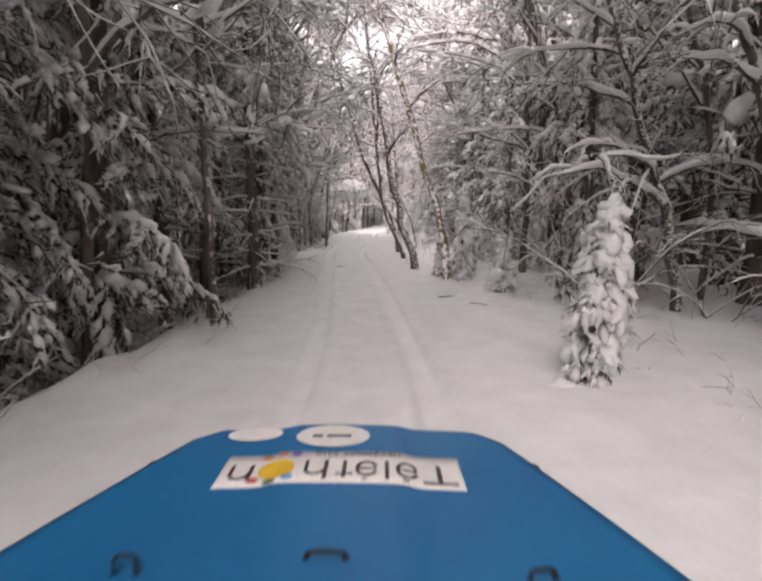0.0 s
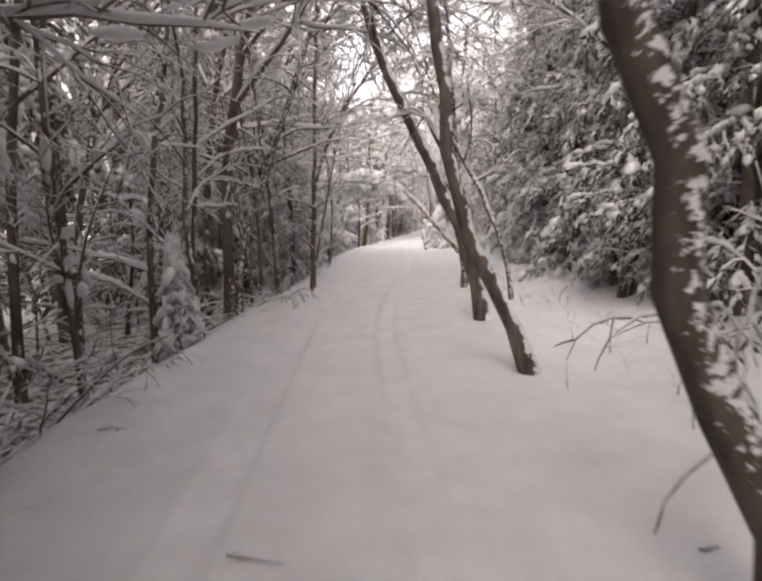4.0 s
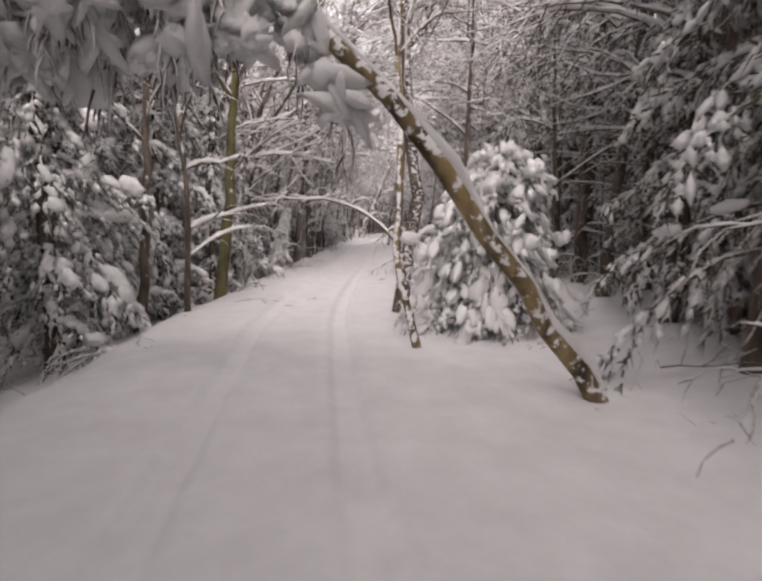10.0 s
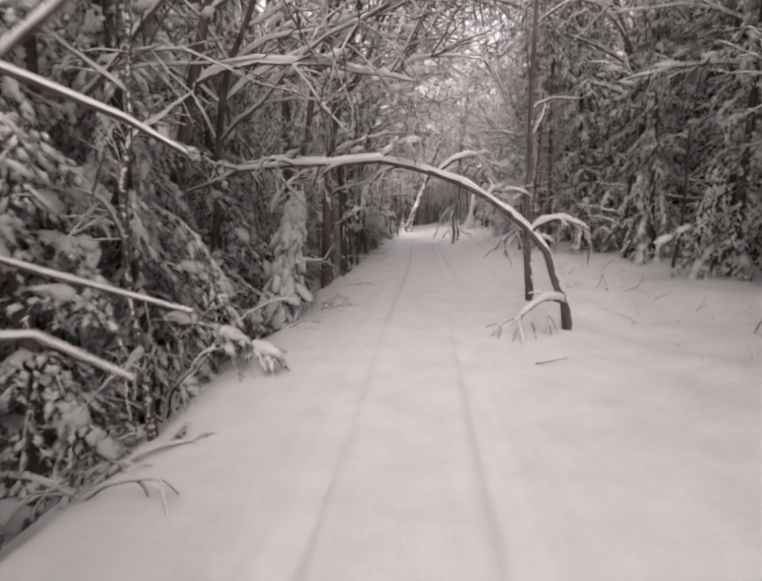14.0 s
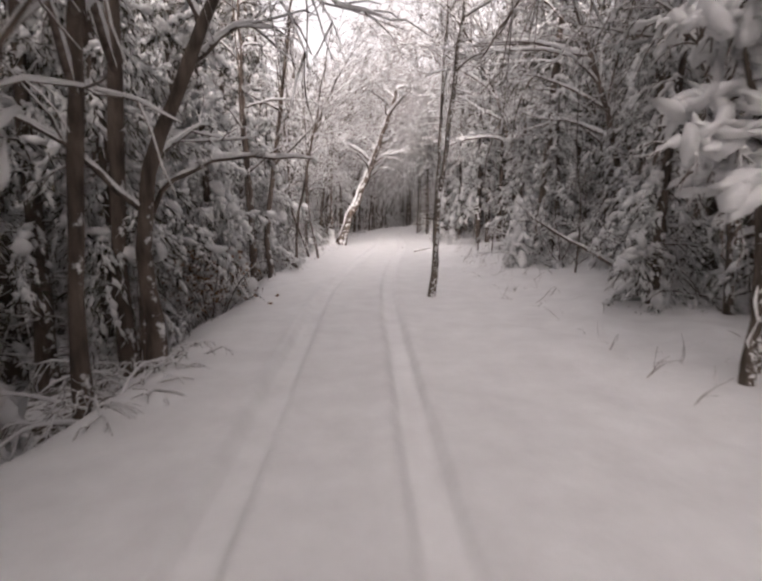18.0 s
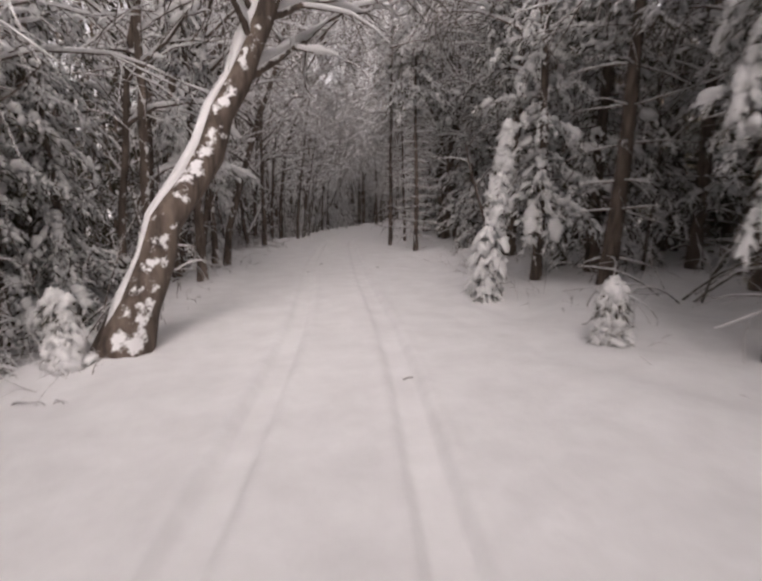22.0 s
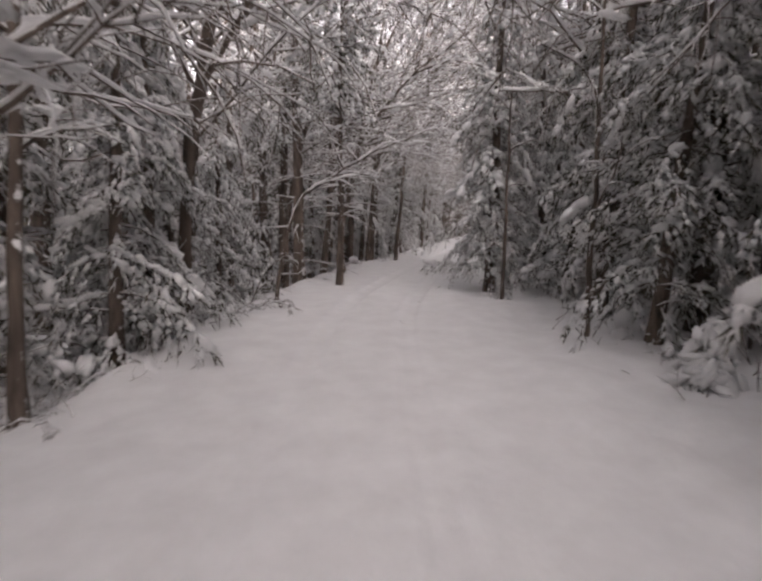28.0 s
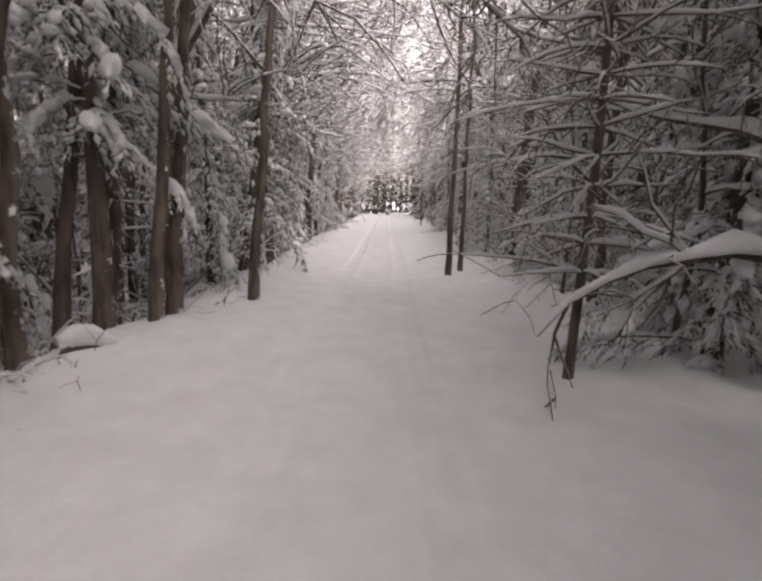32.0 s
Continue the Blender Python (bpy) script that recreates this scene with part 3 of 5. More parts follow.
# ---- the trees that stand out, along the track ----
DARK = "dark bare tree trunk standing beside the track, snow on its branches"
THIN = "thin dark bare trunk standing in the snow at the track's edge"
trunk_at(-2.39, 6.82, [(-0.06, 0.1, 1.85)], 0.056, 1, THIN, 8, limbs=7, first=0.45)
trunk_at(-2.89, 8.08, [(-0.02, 0.1, 2.03)], 0.07, 2, DARK, 9, limbs=8, first=0.45)
trunk_at(1.01, 14.08, [(-0.49, 0.1, 1.49), (-0.72, 0.15, 2.36), (-0.83, 0.2, 3.01)], 0.1, 3, "leaning dark tree with snow plastered along one side", 8, limbs=9, first=0.35, bark=BARK_SNOWY)
trunk_at(0.92, 17.42, [(-0.58, 0.1, 1.1), (-0.93, 0.15, 2.1), (-1.08, 0.3, 3.6)], 0.09, 4, "dark bare tree with a curved foot leaning over the track", 8.5, limbs=9, first=0.3)
trunk_at(1.73, 12.39, [(-0.14, 0.1, 0.94), (-0.37, 0.15, 1.88), (-0.66, 0.2, 2.82)], 0.1, 5, "leaning birch with yellowish bark plastered with snow", 8, limbs=7, first=0.4, bark=BARK_BIRCH)
trunk_at(-2.74, 23.84, [(0.1, 0.1, 2.45)], 0.062, 6, "straight black bare trunk standing at the track's edge", 8.5, limbs=6, first=0.35, limb_len=1.2)
trunk_at(-3.3, 22.9, [(-0.13, 0.1, 2.1), (-0.26, 0.2, 3.1)], 0.055, 7, THIN, 8, limbs=8, first=0.3)
trunk_at(-3.57, 21.1, [(0.17, 0.1, 1.44), (0.54, 0.2, 2.5)], 0.062, 8, "bare tree with snow-dusted forked trunk", 7.5, limbs=9, first=0.25, bark=BARK_SNOWY)
trunk_at(-4.0, 23.2, [(-0.08, 0.1, 1.02), (-0.25, 0.2, 2.17)], 0.035, 9, THIN, 6, limbs=8, first=0.25)
trunk_at(-2.65, 23.2, [(0.2, 0.3, 1.2)], 0.03, 10, THIN, 5, limbs=7, first=0.2)
trunk_at(0.76, 19.99, [(-0.24, 0.0, 0.9), (-0.5, 0.0, 1.64), (-0.73, 0.0, 2.14), (-0.92, 0.0, 2.5)], 0.11, 11, "thick dark trunk leaning over the track, snow on its upper side", 8, limbs=8, first=0.5, bark=BARK)
trunk_at(1.57, 21.74, [(-0.2, 0.0, 0.9), (-0.41, 0.0, 1.5), (-0.71, 0.0, 2.12), (-1.08, 0.1, 2.81)], 0.045, 12, "slim snow-dusted trunk leaning over the track", 5.5, limbs=7, first=0.45, bark=BARK_SNOWY, thick=1.8)
trunk_at(0.9, 23.96, [(-0.08, 0.1, 1.03), (-0.16, 0.2, 2.27)], 0.075, 13, "snow-plastered bare trunk with drooping forked limbs", 7, limbs=16, first=0.25, bark=BARK_SNOWY, thick=1.8, droop=0.9, clump=9, clump_size=1.0)
plant(bare_tree([(0, 0, 0), (-0.6, -0.25, 0.5), (-1.5, -0.8, 1.5), (-2.4, -0.95, 2.52), (-3.2, -0.9, 3.2), (-3.95, -0.8, 3.62), (-4.65, -0.7, 3.8), (-5.3, -0.7, 3.55), (-5.9, -0.65, 2.85), (-6.5, -0.6, 1.7), (-7.0, -0.5, 0.5)], 0.085, 14, limbs=64, first=0.45, limb_len=1.0, droop=2.6, thick=2.6, spread=(-0.9, 0.15), bark=BARK_BIRCH, top=0.02, shoots=7, clump=40, clump_size=1.35),
      2.17, 35.41, "birch bent into an arch over the track by its snow", "tree")
trunk_at(0.57, 37.2, [(-0.29, 0.1, 0.88), (-0.34, 0.2, 2.6)], 0.05, 15, "yellowish bare trunk with a curved foot beside the track", 8, limbs=7, first=0.4, bark=BARK_BIRCH)
trunk_at(3.54, 33.38, [(0.26, 0.05, 0.93), (-0.21, 0.1, 1.62)], 0.04, 17, "thin crooked sapling bent over by snow", 2.0, limbs=6, first=0.4, droop=1.6)
trunk_at(0.65, 39.83, [(0.24, 0.1, 1.69), (0.11, 0.2, 3.49)], 0.135, 18, "thick dark trunk with patches of plastered snow", 9, limbs=7, first=0.5, bark=BARK_SNOWY)
trunk_at(2.6, 43.0, [(0.12, 0.2, 3.0)], 0.08, 19, DARK, 9, limbs=7, first=0.4)
trunk_at(-3.05, 41.8, [(0.22, 0.1, 1.9), (0.32, 0.2, 4.06)], 0.125, 20, "mossy greenish trunk standing at the track's edge", 9, limbs=9, first=0.42, bark=BARK_MOSS, limb_len=2.2)
trunk_at(-4.0, 39.7, [(0.17, 0.1, 1.68), (0.21, 0.2, 3.4)], 0.085, 21, DARK, 8, limbs=8, first=0.35)
trunk_at(1.95, 48.2, [(-0.05, 0.05, 0.66), (0.03, 0.2, 4.07)], 0.06, 22, "slim bare trunk with black foot standing in the snow", 8, limbs=7, first=0.3)
plant(bare_tree([(0, 0, 0), (-0.3, 0, 0.95), (-0.75, 0, 1.5), (-1.4, 0.1, 1.95), (-2.2, 0.1, 2.2), (-3.2, 0.1, 2.27), (-4.2, 0.1, 2.2), (-5.0, 0.1, 1.95)], 0.06, 23, limbs=16, first=0.1, limb_len=0.8, droop=1.2, thick=2.0, top=0.015, spread=(-0.1, 0.5)),
      1.72, 46.0, "slender tree bent clean across the track, twigs hanging", "tree")
trunk_at(3.28, 63.34, [(0.1, 0.03, 0.6), (0.13, 0.05, 1.4), (0.29, 0.1, 2.67)], 0.062, 24, "slim dark trunk leaning at the track's edge", 8, limbs=7, first=0.45, bark=BARK_SNOWY)
trunk_at(3.92, 65.57, [(0.09, 0.02, 0.5), (0.05, 0.1, 1.2), (0.16, 0.2, 3.0)], 0.05, 25, THIN, 8, limbs=6, first=0.45, bark=BARK_SNOWY)
plant(spruce(534, 9, 1.25, 0.07, 0.95, 1.2, 0.3, 5, 0.1, dead=0.62, fat=1.3, pad=ICO2), 5.3, 56.2, "dark conifer trunk with bare level branches under snow", "tree")
trunk_at(4.32, 55.27, [(0.21, 0.1, 2.25)], 0.04, 27, "thin crooked trunk beaded with snow", 5, limbs=8, first=0.2)
trunk_at(4.88, 57.86, [(0.02, 0.1, 1.9), (-0.3, 0.1, 2.9)], 0.06, 28, "slim trunk bowed by a thick mass of snow", 3.2, limbs=12, first=0.5, limb_len=0.9, bark=BARK_SNOWY, thick=3.2, droop=1.6, clump=12, clump_size=1.7)
trunk_at(5.2, 58.1, [(-0.1, 0.1, 1.9)], 0.05, 29, "slim trunk plastered with snow", 3.6, limbs=9, first=0.5, limb_len=0.8, bark=BARK_SNOWY, thick=3.0, droop=1.6, clump=10, clump_size=1.5)
trunk_at(-0.95, 60.31, [(0.09, 0.1, 2.46), (0.57, 0.1, 3.46)], 0.105, 30, "dark forked tree with a long snow-lined limb over the track", 7.5, limbs=10, limb_len=2.4, first=0.25)
plant(bare_tree([(0, 0, 0), (0.1, 0.1, 1.6), (0.35, 0.1, 2.3), (0.9, 0.2, 2.62), (1.6, 0.2, 2.7), (2.2, 0.3, 2.7)], 0.05, 70, limbs=6, first=0.5, limb_len=0.35, thick=2.0, top=0.015, spread=(0.1, 0.6)), -1.15, 60.5, "slim stem bent level over the track, snow on top", "tree")
trunk_at(0.0, 67.0, [(-0.11, 0.1, 0.99), (0.06, 0.2, 2.24)], 0.08, 31, DARK, 8, limbs=9)
trunk_at(0.58, 68.8, [(0.01, 0.1, 0.98), (0.41, 0.2, 2.99)], 0.042, 32, THIN, 7, limbs=8)
trunk_at(1.0, 72.7, [(-0.6, 0.1, 1.56), (-0.75, 0.2, 3.5)], 0.05, 33, THIN, 7, limbs=8)
trunk_at(1.3, 72.0, [(-0.3, 0.1, 1.6), (-0.35, 0.2, 3.5)], 0.04, 34, THIN, 7, limbs=8)
trunk_at(-0.35, 66.1, [(-0.03, 0.1, 1.13)], 0.075, 35, DARK, 8, limbs=7)
trunk_at(-0.45, 66.8, [(-0.04, 0.1, 1.06)], 0.06, 36, DARK, 8, limbs=7)
trunk_at(2.45, 78.85, [(0.6, 0.45, 1.35), (1.2, 0.9, 2.6), (1.75, 1.25, 3.8), (2.3, 1.5, 5.2)], 0.25, 37, "massive leaning trunk with thick snow along its upper side", 8, limbs=12, first=0.4, limb_len=3.0, thick=2.6, top=0.08)
trunk_at(11.6, 78.6, [(-0.1, 0.2, 4.0)], 0.11, 38, DARK, 9, limbs=8)
trunk_at(9.35, 91.6, [(0.1, 0.1, 4.0)], 0.065, 39, DARK, 9, limbs=9, limb_len=1.0, first=0.2)
trunk_at(10.3, 92.6, [(-0.05, 0.1, 2.8)], 0.06, 40, DARK, 9, limbs=8, limb_len=1.0, first=0.2)
trunk_at(9.9, 83.91, [(-0.25, 0.1, 0.99)], 0.06, 41, "short curved dark trunk under hanging boughs", 3, limbs=5)
trunk_at(2.2, 82.3, [(0.05, 0.1, 1.68)], 0.1, 42, DARK, 9, limbs=7, first=0.4)
trunk_at(3.25, 87.31, [(0.3, 0.1, 1.57), (0.87, 0.2, 3.24)], 0.105, 43, "dark trunk leaning towards the track with a long snowy limb", 8, limbs=9, limb_len=2.2)
trunk_at(3.0, 86.6, [(0.03, 0.1, 1.25)], 0.09, 44, DARK, 8, limbs=7)
trunk_at(2.5, 88.4, [(0.35, 0.1, 2.2)], 0.1, 45, DARK, 9, limbs=7)
trunk_at(4.5, 92.74, [(0.04, 0.1, 1.65)], 0.1, 46, DARK, 9, limbs=7)
LEAN = "thin snow-lined trunk leaning over the track"
trunk_at(6.77, 99.47, [(0.35, 0.1, 1.63), (0.95, 0.2, 3.5)], 0.06, 47, LEAN, 7, limbs=9, thick=2.0, bark=BARK_SNOWY, clump=5)
trunk_at(7.41, 101.14, [(1.12, 0.1, 3.63)], 0.055, 48, LEAN, 6.5, limbs=9, thick=2.0, bark=BARK_SNOWY, clump=5)
trunk_at(7.73, 101.97, [(2.3, 0.1, 4.4)], 0.08, 49, LEAN, 6, limbs=9, thick=2.0, bark=BARK_SNOWY, clump=5)
trunk_at(7.1, 100.3, [(0.5, 0.1, 2.6)], 0.045, 50, LEAN, 7, limbs=9, thick=2.0, bark=BARK_SNOWY, clump=5)
trunk_at(6.9, 98.6, [(0.4, 0.1, 2.6)], 0.045, 51, LEAN, 7, limbs=9, thick=2.0, bark=BARK_SNOWY, clump=5)
trunk_at(6.5, 97.6, [(0.5, 0.1, 2.9)], 0.05, 52, LEAN, 7, limbs=9, thick=2.0, bark=BARK_SNOWY, clump=5)
trunk_at(6.2, 97.03, [(0.08, 0.1, 1.36), (0.36, 0.2, 3.32)], 0.07, 53, DARK, 8, limbs=9)
trunk_at(15.44, 100.53, [(0.03, 0.1, 1.8)], 0.06, 55, THIN, 7, limbs=8)
trunk_at(15.4, 104.9, [(0.06, 0.1, 1.97)], 0.05, 56, THIN, 6, limbs=8)
plant(spruce(530, 10, 2.3, 0.16, 0.95, 1.9, 0.4, 5, 0.17, fat=1.2, pad=ICO2), 17.0, 104.3, "thick dark conifer with snowy boughs hanging low", "tree")
trunk_at(16.39, 108.1, [(0.07, 0.1, 1.66)], 0.045, 58, "thin stem ringed with beads of snow", 4.5, limbs=9, first=0.15, limb_len=0.6)
trunk_at(8.5, 104.69, [(0.08, 0.1, 1.84)], 0.07, 59, DARK, 8, limbs=8)
trunk_at(11.9, 110.0, [(0.44, 0.20, 1.78), (0.71, 0.30, 2.25), (1.20, 0.40, 2.55), (2.40, 0.50, 3.28), (3.18, 0.60, 3.64), (4.59, 0.70, 4.20)], 0.042, 60, "branchy stem arching over the track, white on top", 2, limbs=9, first=0.35, thick=1.8)
trunk_at(15.9, 117.2, [(0.04, 0.1, 1.72)], 0.095, 61, DARK, 9, limbs=7, first=0.4)
trunk_at(14.4, 114.46, [(0.26, 0.1, 2.42)], 0.11, 62, DARK, 9, limbs=8, first=0.4)
trunk_at(14.7, 115.2, [(0.08, 0.1, 1.17)], 0.06, 63, DARK, 8, limbs=7, first=0.4)
trunk_at(15.26, 114.9, [(-0.09, 0.1, 1.07), (0.16, 0.1, 2.29)], 0.09, 64, "dark trunk with a bent foot beside the track", 9, limbs=7, first=0.4)
trunk_at(17.38, 117.9, [(0.17, 0.1, 1.71)], 0.085, 65, DARK, 9, limbs=7, first=0.4)
trunk_at(17.72, 118.4, [(0.17, 0.1, 1.72)], 0.1, 66, DARK, 9, limbs=7, first=0.4)
trunk_at(19.14, 118.9, [(0.16, 0.1, 1.44)], 0.085, 67, DARK, 9, limbs=7, first=0.4)
trunk_at(24.38, 119.45, [(0.1, 0.1, 2.41)], 0.07, 68, DARK, 10, limbs=9, first=0.3)
trunk_at(25.3, 119.9, [(0.1, 0.1, 1.68)], 0.06, 69, DARK, 10, limbs=9, first=0.3)
WHORL = "slim conifer with bare level branches lined with snow"
plant(spruce(101, 9, 1.5, 0.2, 0.9, 1.1, 0.34, 6, 0.1, dead=0.5), 13.94, 111.63, "dark conifer trunk with bare level branches lined with snow", "tree")
plant(spruce(102, 7.5, 1.6, 0.14, 0.9, 1.1, 0.26, 7, 0.05, dead=0.55), 20.13, 113.73, WHORL, "tree")
plant(spruce(104, 9, 1.2, 0.06, 0.95, 1.3, 0.32, 6, 0.085, dead=0.5), 10.2, 94.4, WHORL, "tree")
plant(spruce(105, 9, 1.3, 0.06, 0.95, 1.3, 0.3, 6, 0.09, dead=0.5), 9.4, 88.6, WHORL, "tree")

# spruces whose boughs hang into the track's space
HUNG = "spruce with heavy snow-laden boughs hanging towards the track"
plant(spruce(501, 9, 2.0, 0.17, 0.95, 1.7, 0.42, 5, 0.13, fat=1.15, pad=ICO2, dead=0.3), -4.1, 9.0, HUNG, "tree")
plant(spruce(502, 9, 1.5, 0.05, 0.85, 1.7, 0.4, 6, 0.14, fat=1.4, pad=ICO2, dead=0.36), -2.75, 10.4, HUNG, "tree")
plant(spruce(503, 9, 1.6, 0.05, 0.85, 1.7, 0.4, 6, 0.14, fat=1.3, pad=ICO2, dead=0.33), -2.85, 11.6, HUNG, "tree")
plant(spruce(504, 8, 1.6, 0.05, 0.85, 1.6, 0.4, 6, 0.12, fat=1.3, pad=ICO2, dead=0.34), -3.0, 13.6, HUNG, "tree")
plant(spruce(531, 9, 1.7, 0.1, 0.95, 1.7, 0.38, 6, 0.13, fat=1.4, pad=ICO2), -4.6, 38.2, HUNG, "tree")
plant(spruce(532, 10, 1.8, 0.08, 0.95, 1.7, 0.38, 6, 0.14, fat=1.4, pad=ICO2), -4.5, 42.6, HUNG, "tree")
plant(spruce(533, 9, 1.7, 0.08, 0.95, 1.7, 0.38, 6, 0.13, fat=1.4, pad=ICO2), -3.9, 45.6, HUNG, "tree")
plant(spruce(505, 7, 1.5, 0.06, 1.0, 1.8, 0.34, 6, 0.1, fat=1.7, pad=ICO2), -0.95, 64.0, HUNG, "tree")
plant(spruce(506, 8, 1.6, 0.28, 0.95, 1.9, 0.42, 5, 0.12, fat=1.15, pad=ICO2), 2.9, 84.3, HUNG, "tree")
plant(spruce(507, 8, 1.5, 0.12, 0.95, 1.8, 0.42, 5, 0.12, fat=1.15, pad=ICO2), 12.3, 90.2, HUNG, "tree")
plant(spruce(508, 7, 1.5, 0.08, 0.95, 1.8, 0.42, 5, 0.085, fat=1.15, pad=ICO2), 16.3, 98.0, HUNG, "tree")
plant(spruce(509, 9, 1.7, 0.08, 0.85, 1.5, 0.36, 6, 0.15, fat=1.1, pad=ICO2, needles=60, blade=0.6), 17.0, 109.35, "spruce with dark needle boughs showing under thin snow", "tree")
plant(spruce(510, 10, 2.3, 0.25, 0.95, 1.6, 0.42, 5, 0.14, fat=1.15, pad=ICO2), 16.9, 118.6, HUNG, "tree")
plant(spruce(511, 8, 1.5, 0.1, 0.95, 1.9, 0.42, 5, 0.12, fat=1.15, pad=ICO2), 4.7, 32.6, HUNG, "tree")
plant(spruce(512, 9, 1.9, 0.16, 0.95, 1.9, 0.42, 5, 0.14, fat=1.15, pad=ICO2), 3.6, 29.2, HUNG, "tree")
plant(spruce(513, 9, 1.7, 0.2, 0.95, 1.9, 0.42, 5, 0.12, fat=1.15, pad=ICO2), 9.6, 81.6, HUNG, "tree")
plant(spruce(514, 9, 1.7, 0.24, 0.95, 1.9, 0.42, 5, 0.12, fat=1.15, pad=ICO2), 8.8, 76.2, HUNG, "tree")
trunk_at(21.3, 112.2, [(-0.1, 0.1, 2.5)], 0.09, 521, "bare tree with long level limbs under thick snow", 6.5, limbs=16, first=0.12, limb_len=2.2, thick=2.2, droop=0.6, towards=(-0.7, 0.1, 0), spread=(-0.1, 0.35))
trunk_at(23.6, 115.4, [(-0.3, -0.2, 2.5)], 0.08, 522, "bare tree leaning over the track, dark twigs", 7, limbs=14, first=0.25, limb_len=2.4, thick=1.6, droop=0.5, towards=(-0.8, -0.3, 0.2))
trunk_at(4.6, 7.4, [(-0.3, 0.1, 1.5), (-0.8, 0.2, 3.0)], 0.075, 523, "white-plastered birch with crooked limbs", 6.5, limbs=14, first=0.2, limb_len=2.0, thick=2.4, droop=0.9, bark=BARK_SNOWY, towards=(-0.3, -0.2, 0))
trunk_at(5.2, 6.0, [(-0.2, 0.1, 1.5), (-0.6, 0.3, 3.0)], 0.08, 524, "white-plastered birch with crooked limbs", 6.5, limbs=14, first=0.2, limb_len=1.8, thick=2.4, droop=0.9, bark=BARK_SNOWY)

# young spruces wrapped in snow, and saplings pressed down by it
WRAP = "young spruce wrapped in heavy snow at the track's edge"
plant(snow_cone(201, 1.75, 0.5, (0.1, 0), dome=0.5), 2.1, 4.7, WRAP, "young spruce")
plant(snow_cone(202, 1.95, 0.42, dome=0.5, core=90, core_size=0.9), 2.0, 12.1, WRAP, "young spruce")
plant(snow_cone(214, 1.1, 0.34, dome=0.5, core=60, core_size=1.0), 1.62, 12.9, "small sapling buried in snow beside a birch", "young spruce")
plant(snow_cone(215, 1.5, 0.4, dome=0.5, core=60, core_size=1.0), 2.35, 13.3, WRAP, "young spruce")
plant(snow_cone(203, 1.1, 0.45), 2.4, 9.6, WRAP, "young spruce")
plant(snow_cone(204, 2.75, 1.9, core=300, core_size=0.55, droop=1.7, fat=1.6, dome=0.3), 1.85, 38.2, "snow-laden young spruce with boughs hanging to the ground", "young spruce")
plant(snow_cone(205, 2.2, 0.7), 4.3, 31.5, WRAP, "young spruce")
plant(snow_cone(206, 2.6, 0.75), 2.9, 27.6, WRAP, "young spruce")
plant(snow_cone(207, 2.9, 0.5, (0.4, 0.1)), 7.83, 80.42, "sapling bent under a thick hanging coat of snow", "young spruce")
plant(snow_cone(208, 0.76, 0.28), 7.91, 77.43, "small stump-like sapling buried in snow", "young spruce")
plant(snow_cone(216, 0.8, 0.34), 2.05, 78.5, "small sapling buried in snow at a trunk's foot", "young spruce")
plant(snow_cone(209, 0.6, 0.45), 14.75, 102.75, "low shrub drooping under its snow", "shrub")
plant(snow_cone(211, 1.6, 0.5), 3.2, 16.0, WRAP, "young spruce")
plant(snow_cone(212, 1.5, 0.6), -1.9, 58.6, WRAP, "young spruce")
plant(snow_cone(213, 1.8, 0.6), 6.6, 66.8, WRAP, "young spruce")

# ---- the woods on both sides ----
SPOTS += [(3.3, 77.0, 1.5), (2.0, 76.3, 1.6), (1.3, 73.8, 1.2), (-3.3, 33.8, 2.4), (-3.4, 35.6, 2.2)]  # room under the bent birch
rng_woods = np.random.default_rng(77)

BIG = [spruce(300 + k, 10.0, 2.1, 0.12, 0.9, 1.6, 0.6, 5, needles=24) for k in range(3)]
MID = [spruce(310 + k, 6.5, 1.55, 0.05, 0.92, 2.0, 0.45, 5, needles=26, pad=ICO1) for k in range(3)]
STAND = [spruce(320 + k, 11.0, 1.6, 0.05, 0.8, 1.4, 0.75, 4, dead=0.4, name="pine") for k in range(3)]
DEEP = [spruce(325 + k, 13.0, 2.0, 0.05, 0.85, 1.3, 0.85, 5, needles=15, dead=0.1 * k, fat=1.35, blade=1.2, name="conifer") for k in range(3)]
BARE = [bare_tree([(0, 0, 0), (0.1, 0.1, 2.0), (0.3, -0.1, 4.5), (0.5, 0.2, 8.0)], 0.05 + 0.012 * k, 330 + k, limbs=13, first=0.1, limb_len=2.0, shoots=6, thick=1.2, clump=4) for k in range(3)]
ARCH = [bare_tree([(0, 0, 0), (0.15, 0.1, 2.4), (0.8, -0.1, 4.9), (2.2, 0.2, 7.4), (4.2, 0.1, 9.2)], 0.06 + 0.012 * k, 350 + k, limbs=24, first=0.3, limb_len=3.0, shoots=7, thick=1.5, droop=0.45, towards=(0.8, 0, 0.25), clump=5, joined=k > 0) for k in range(3)]
SAPLING = [bare_tree([(0, 0, 0), (0.1 * k, 0.1, 2.0), (0.25 * k - 0.2, -0.15, 4.0), (0.4 * k - 0.3, 0.2, 7.0)], 0.028 + 0.007 * k, 370 + k, limbs=12, first=0.1, limb_len=1.25, shoots=9, level=1, thick=1.5, bark=BARK_SNOWY if k % 2 else None, name="sapling", joined=True) for k in range(4)]
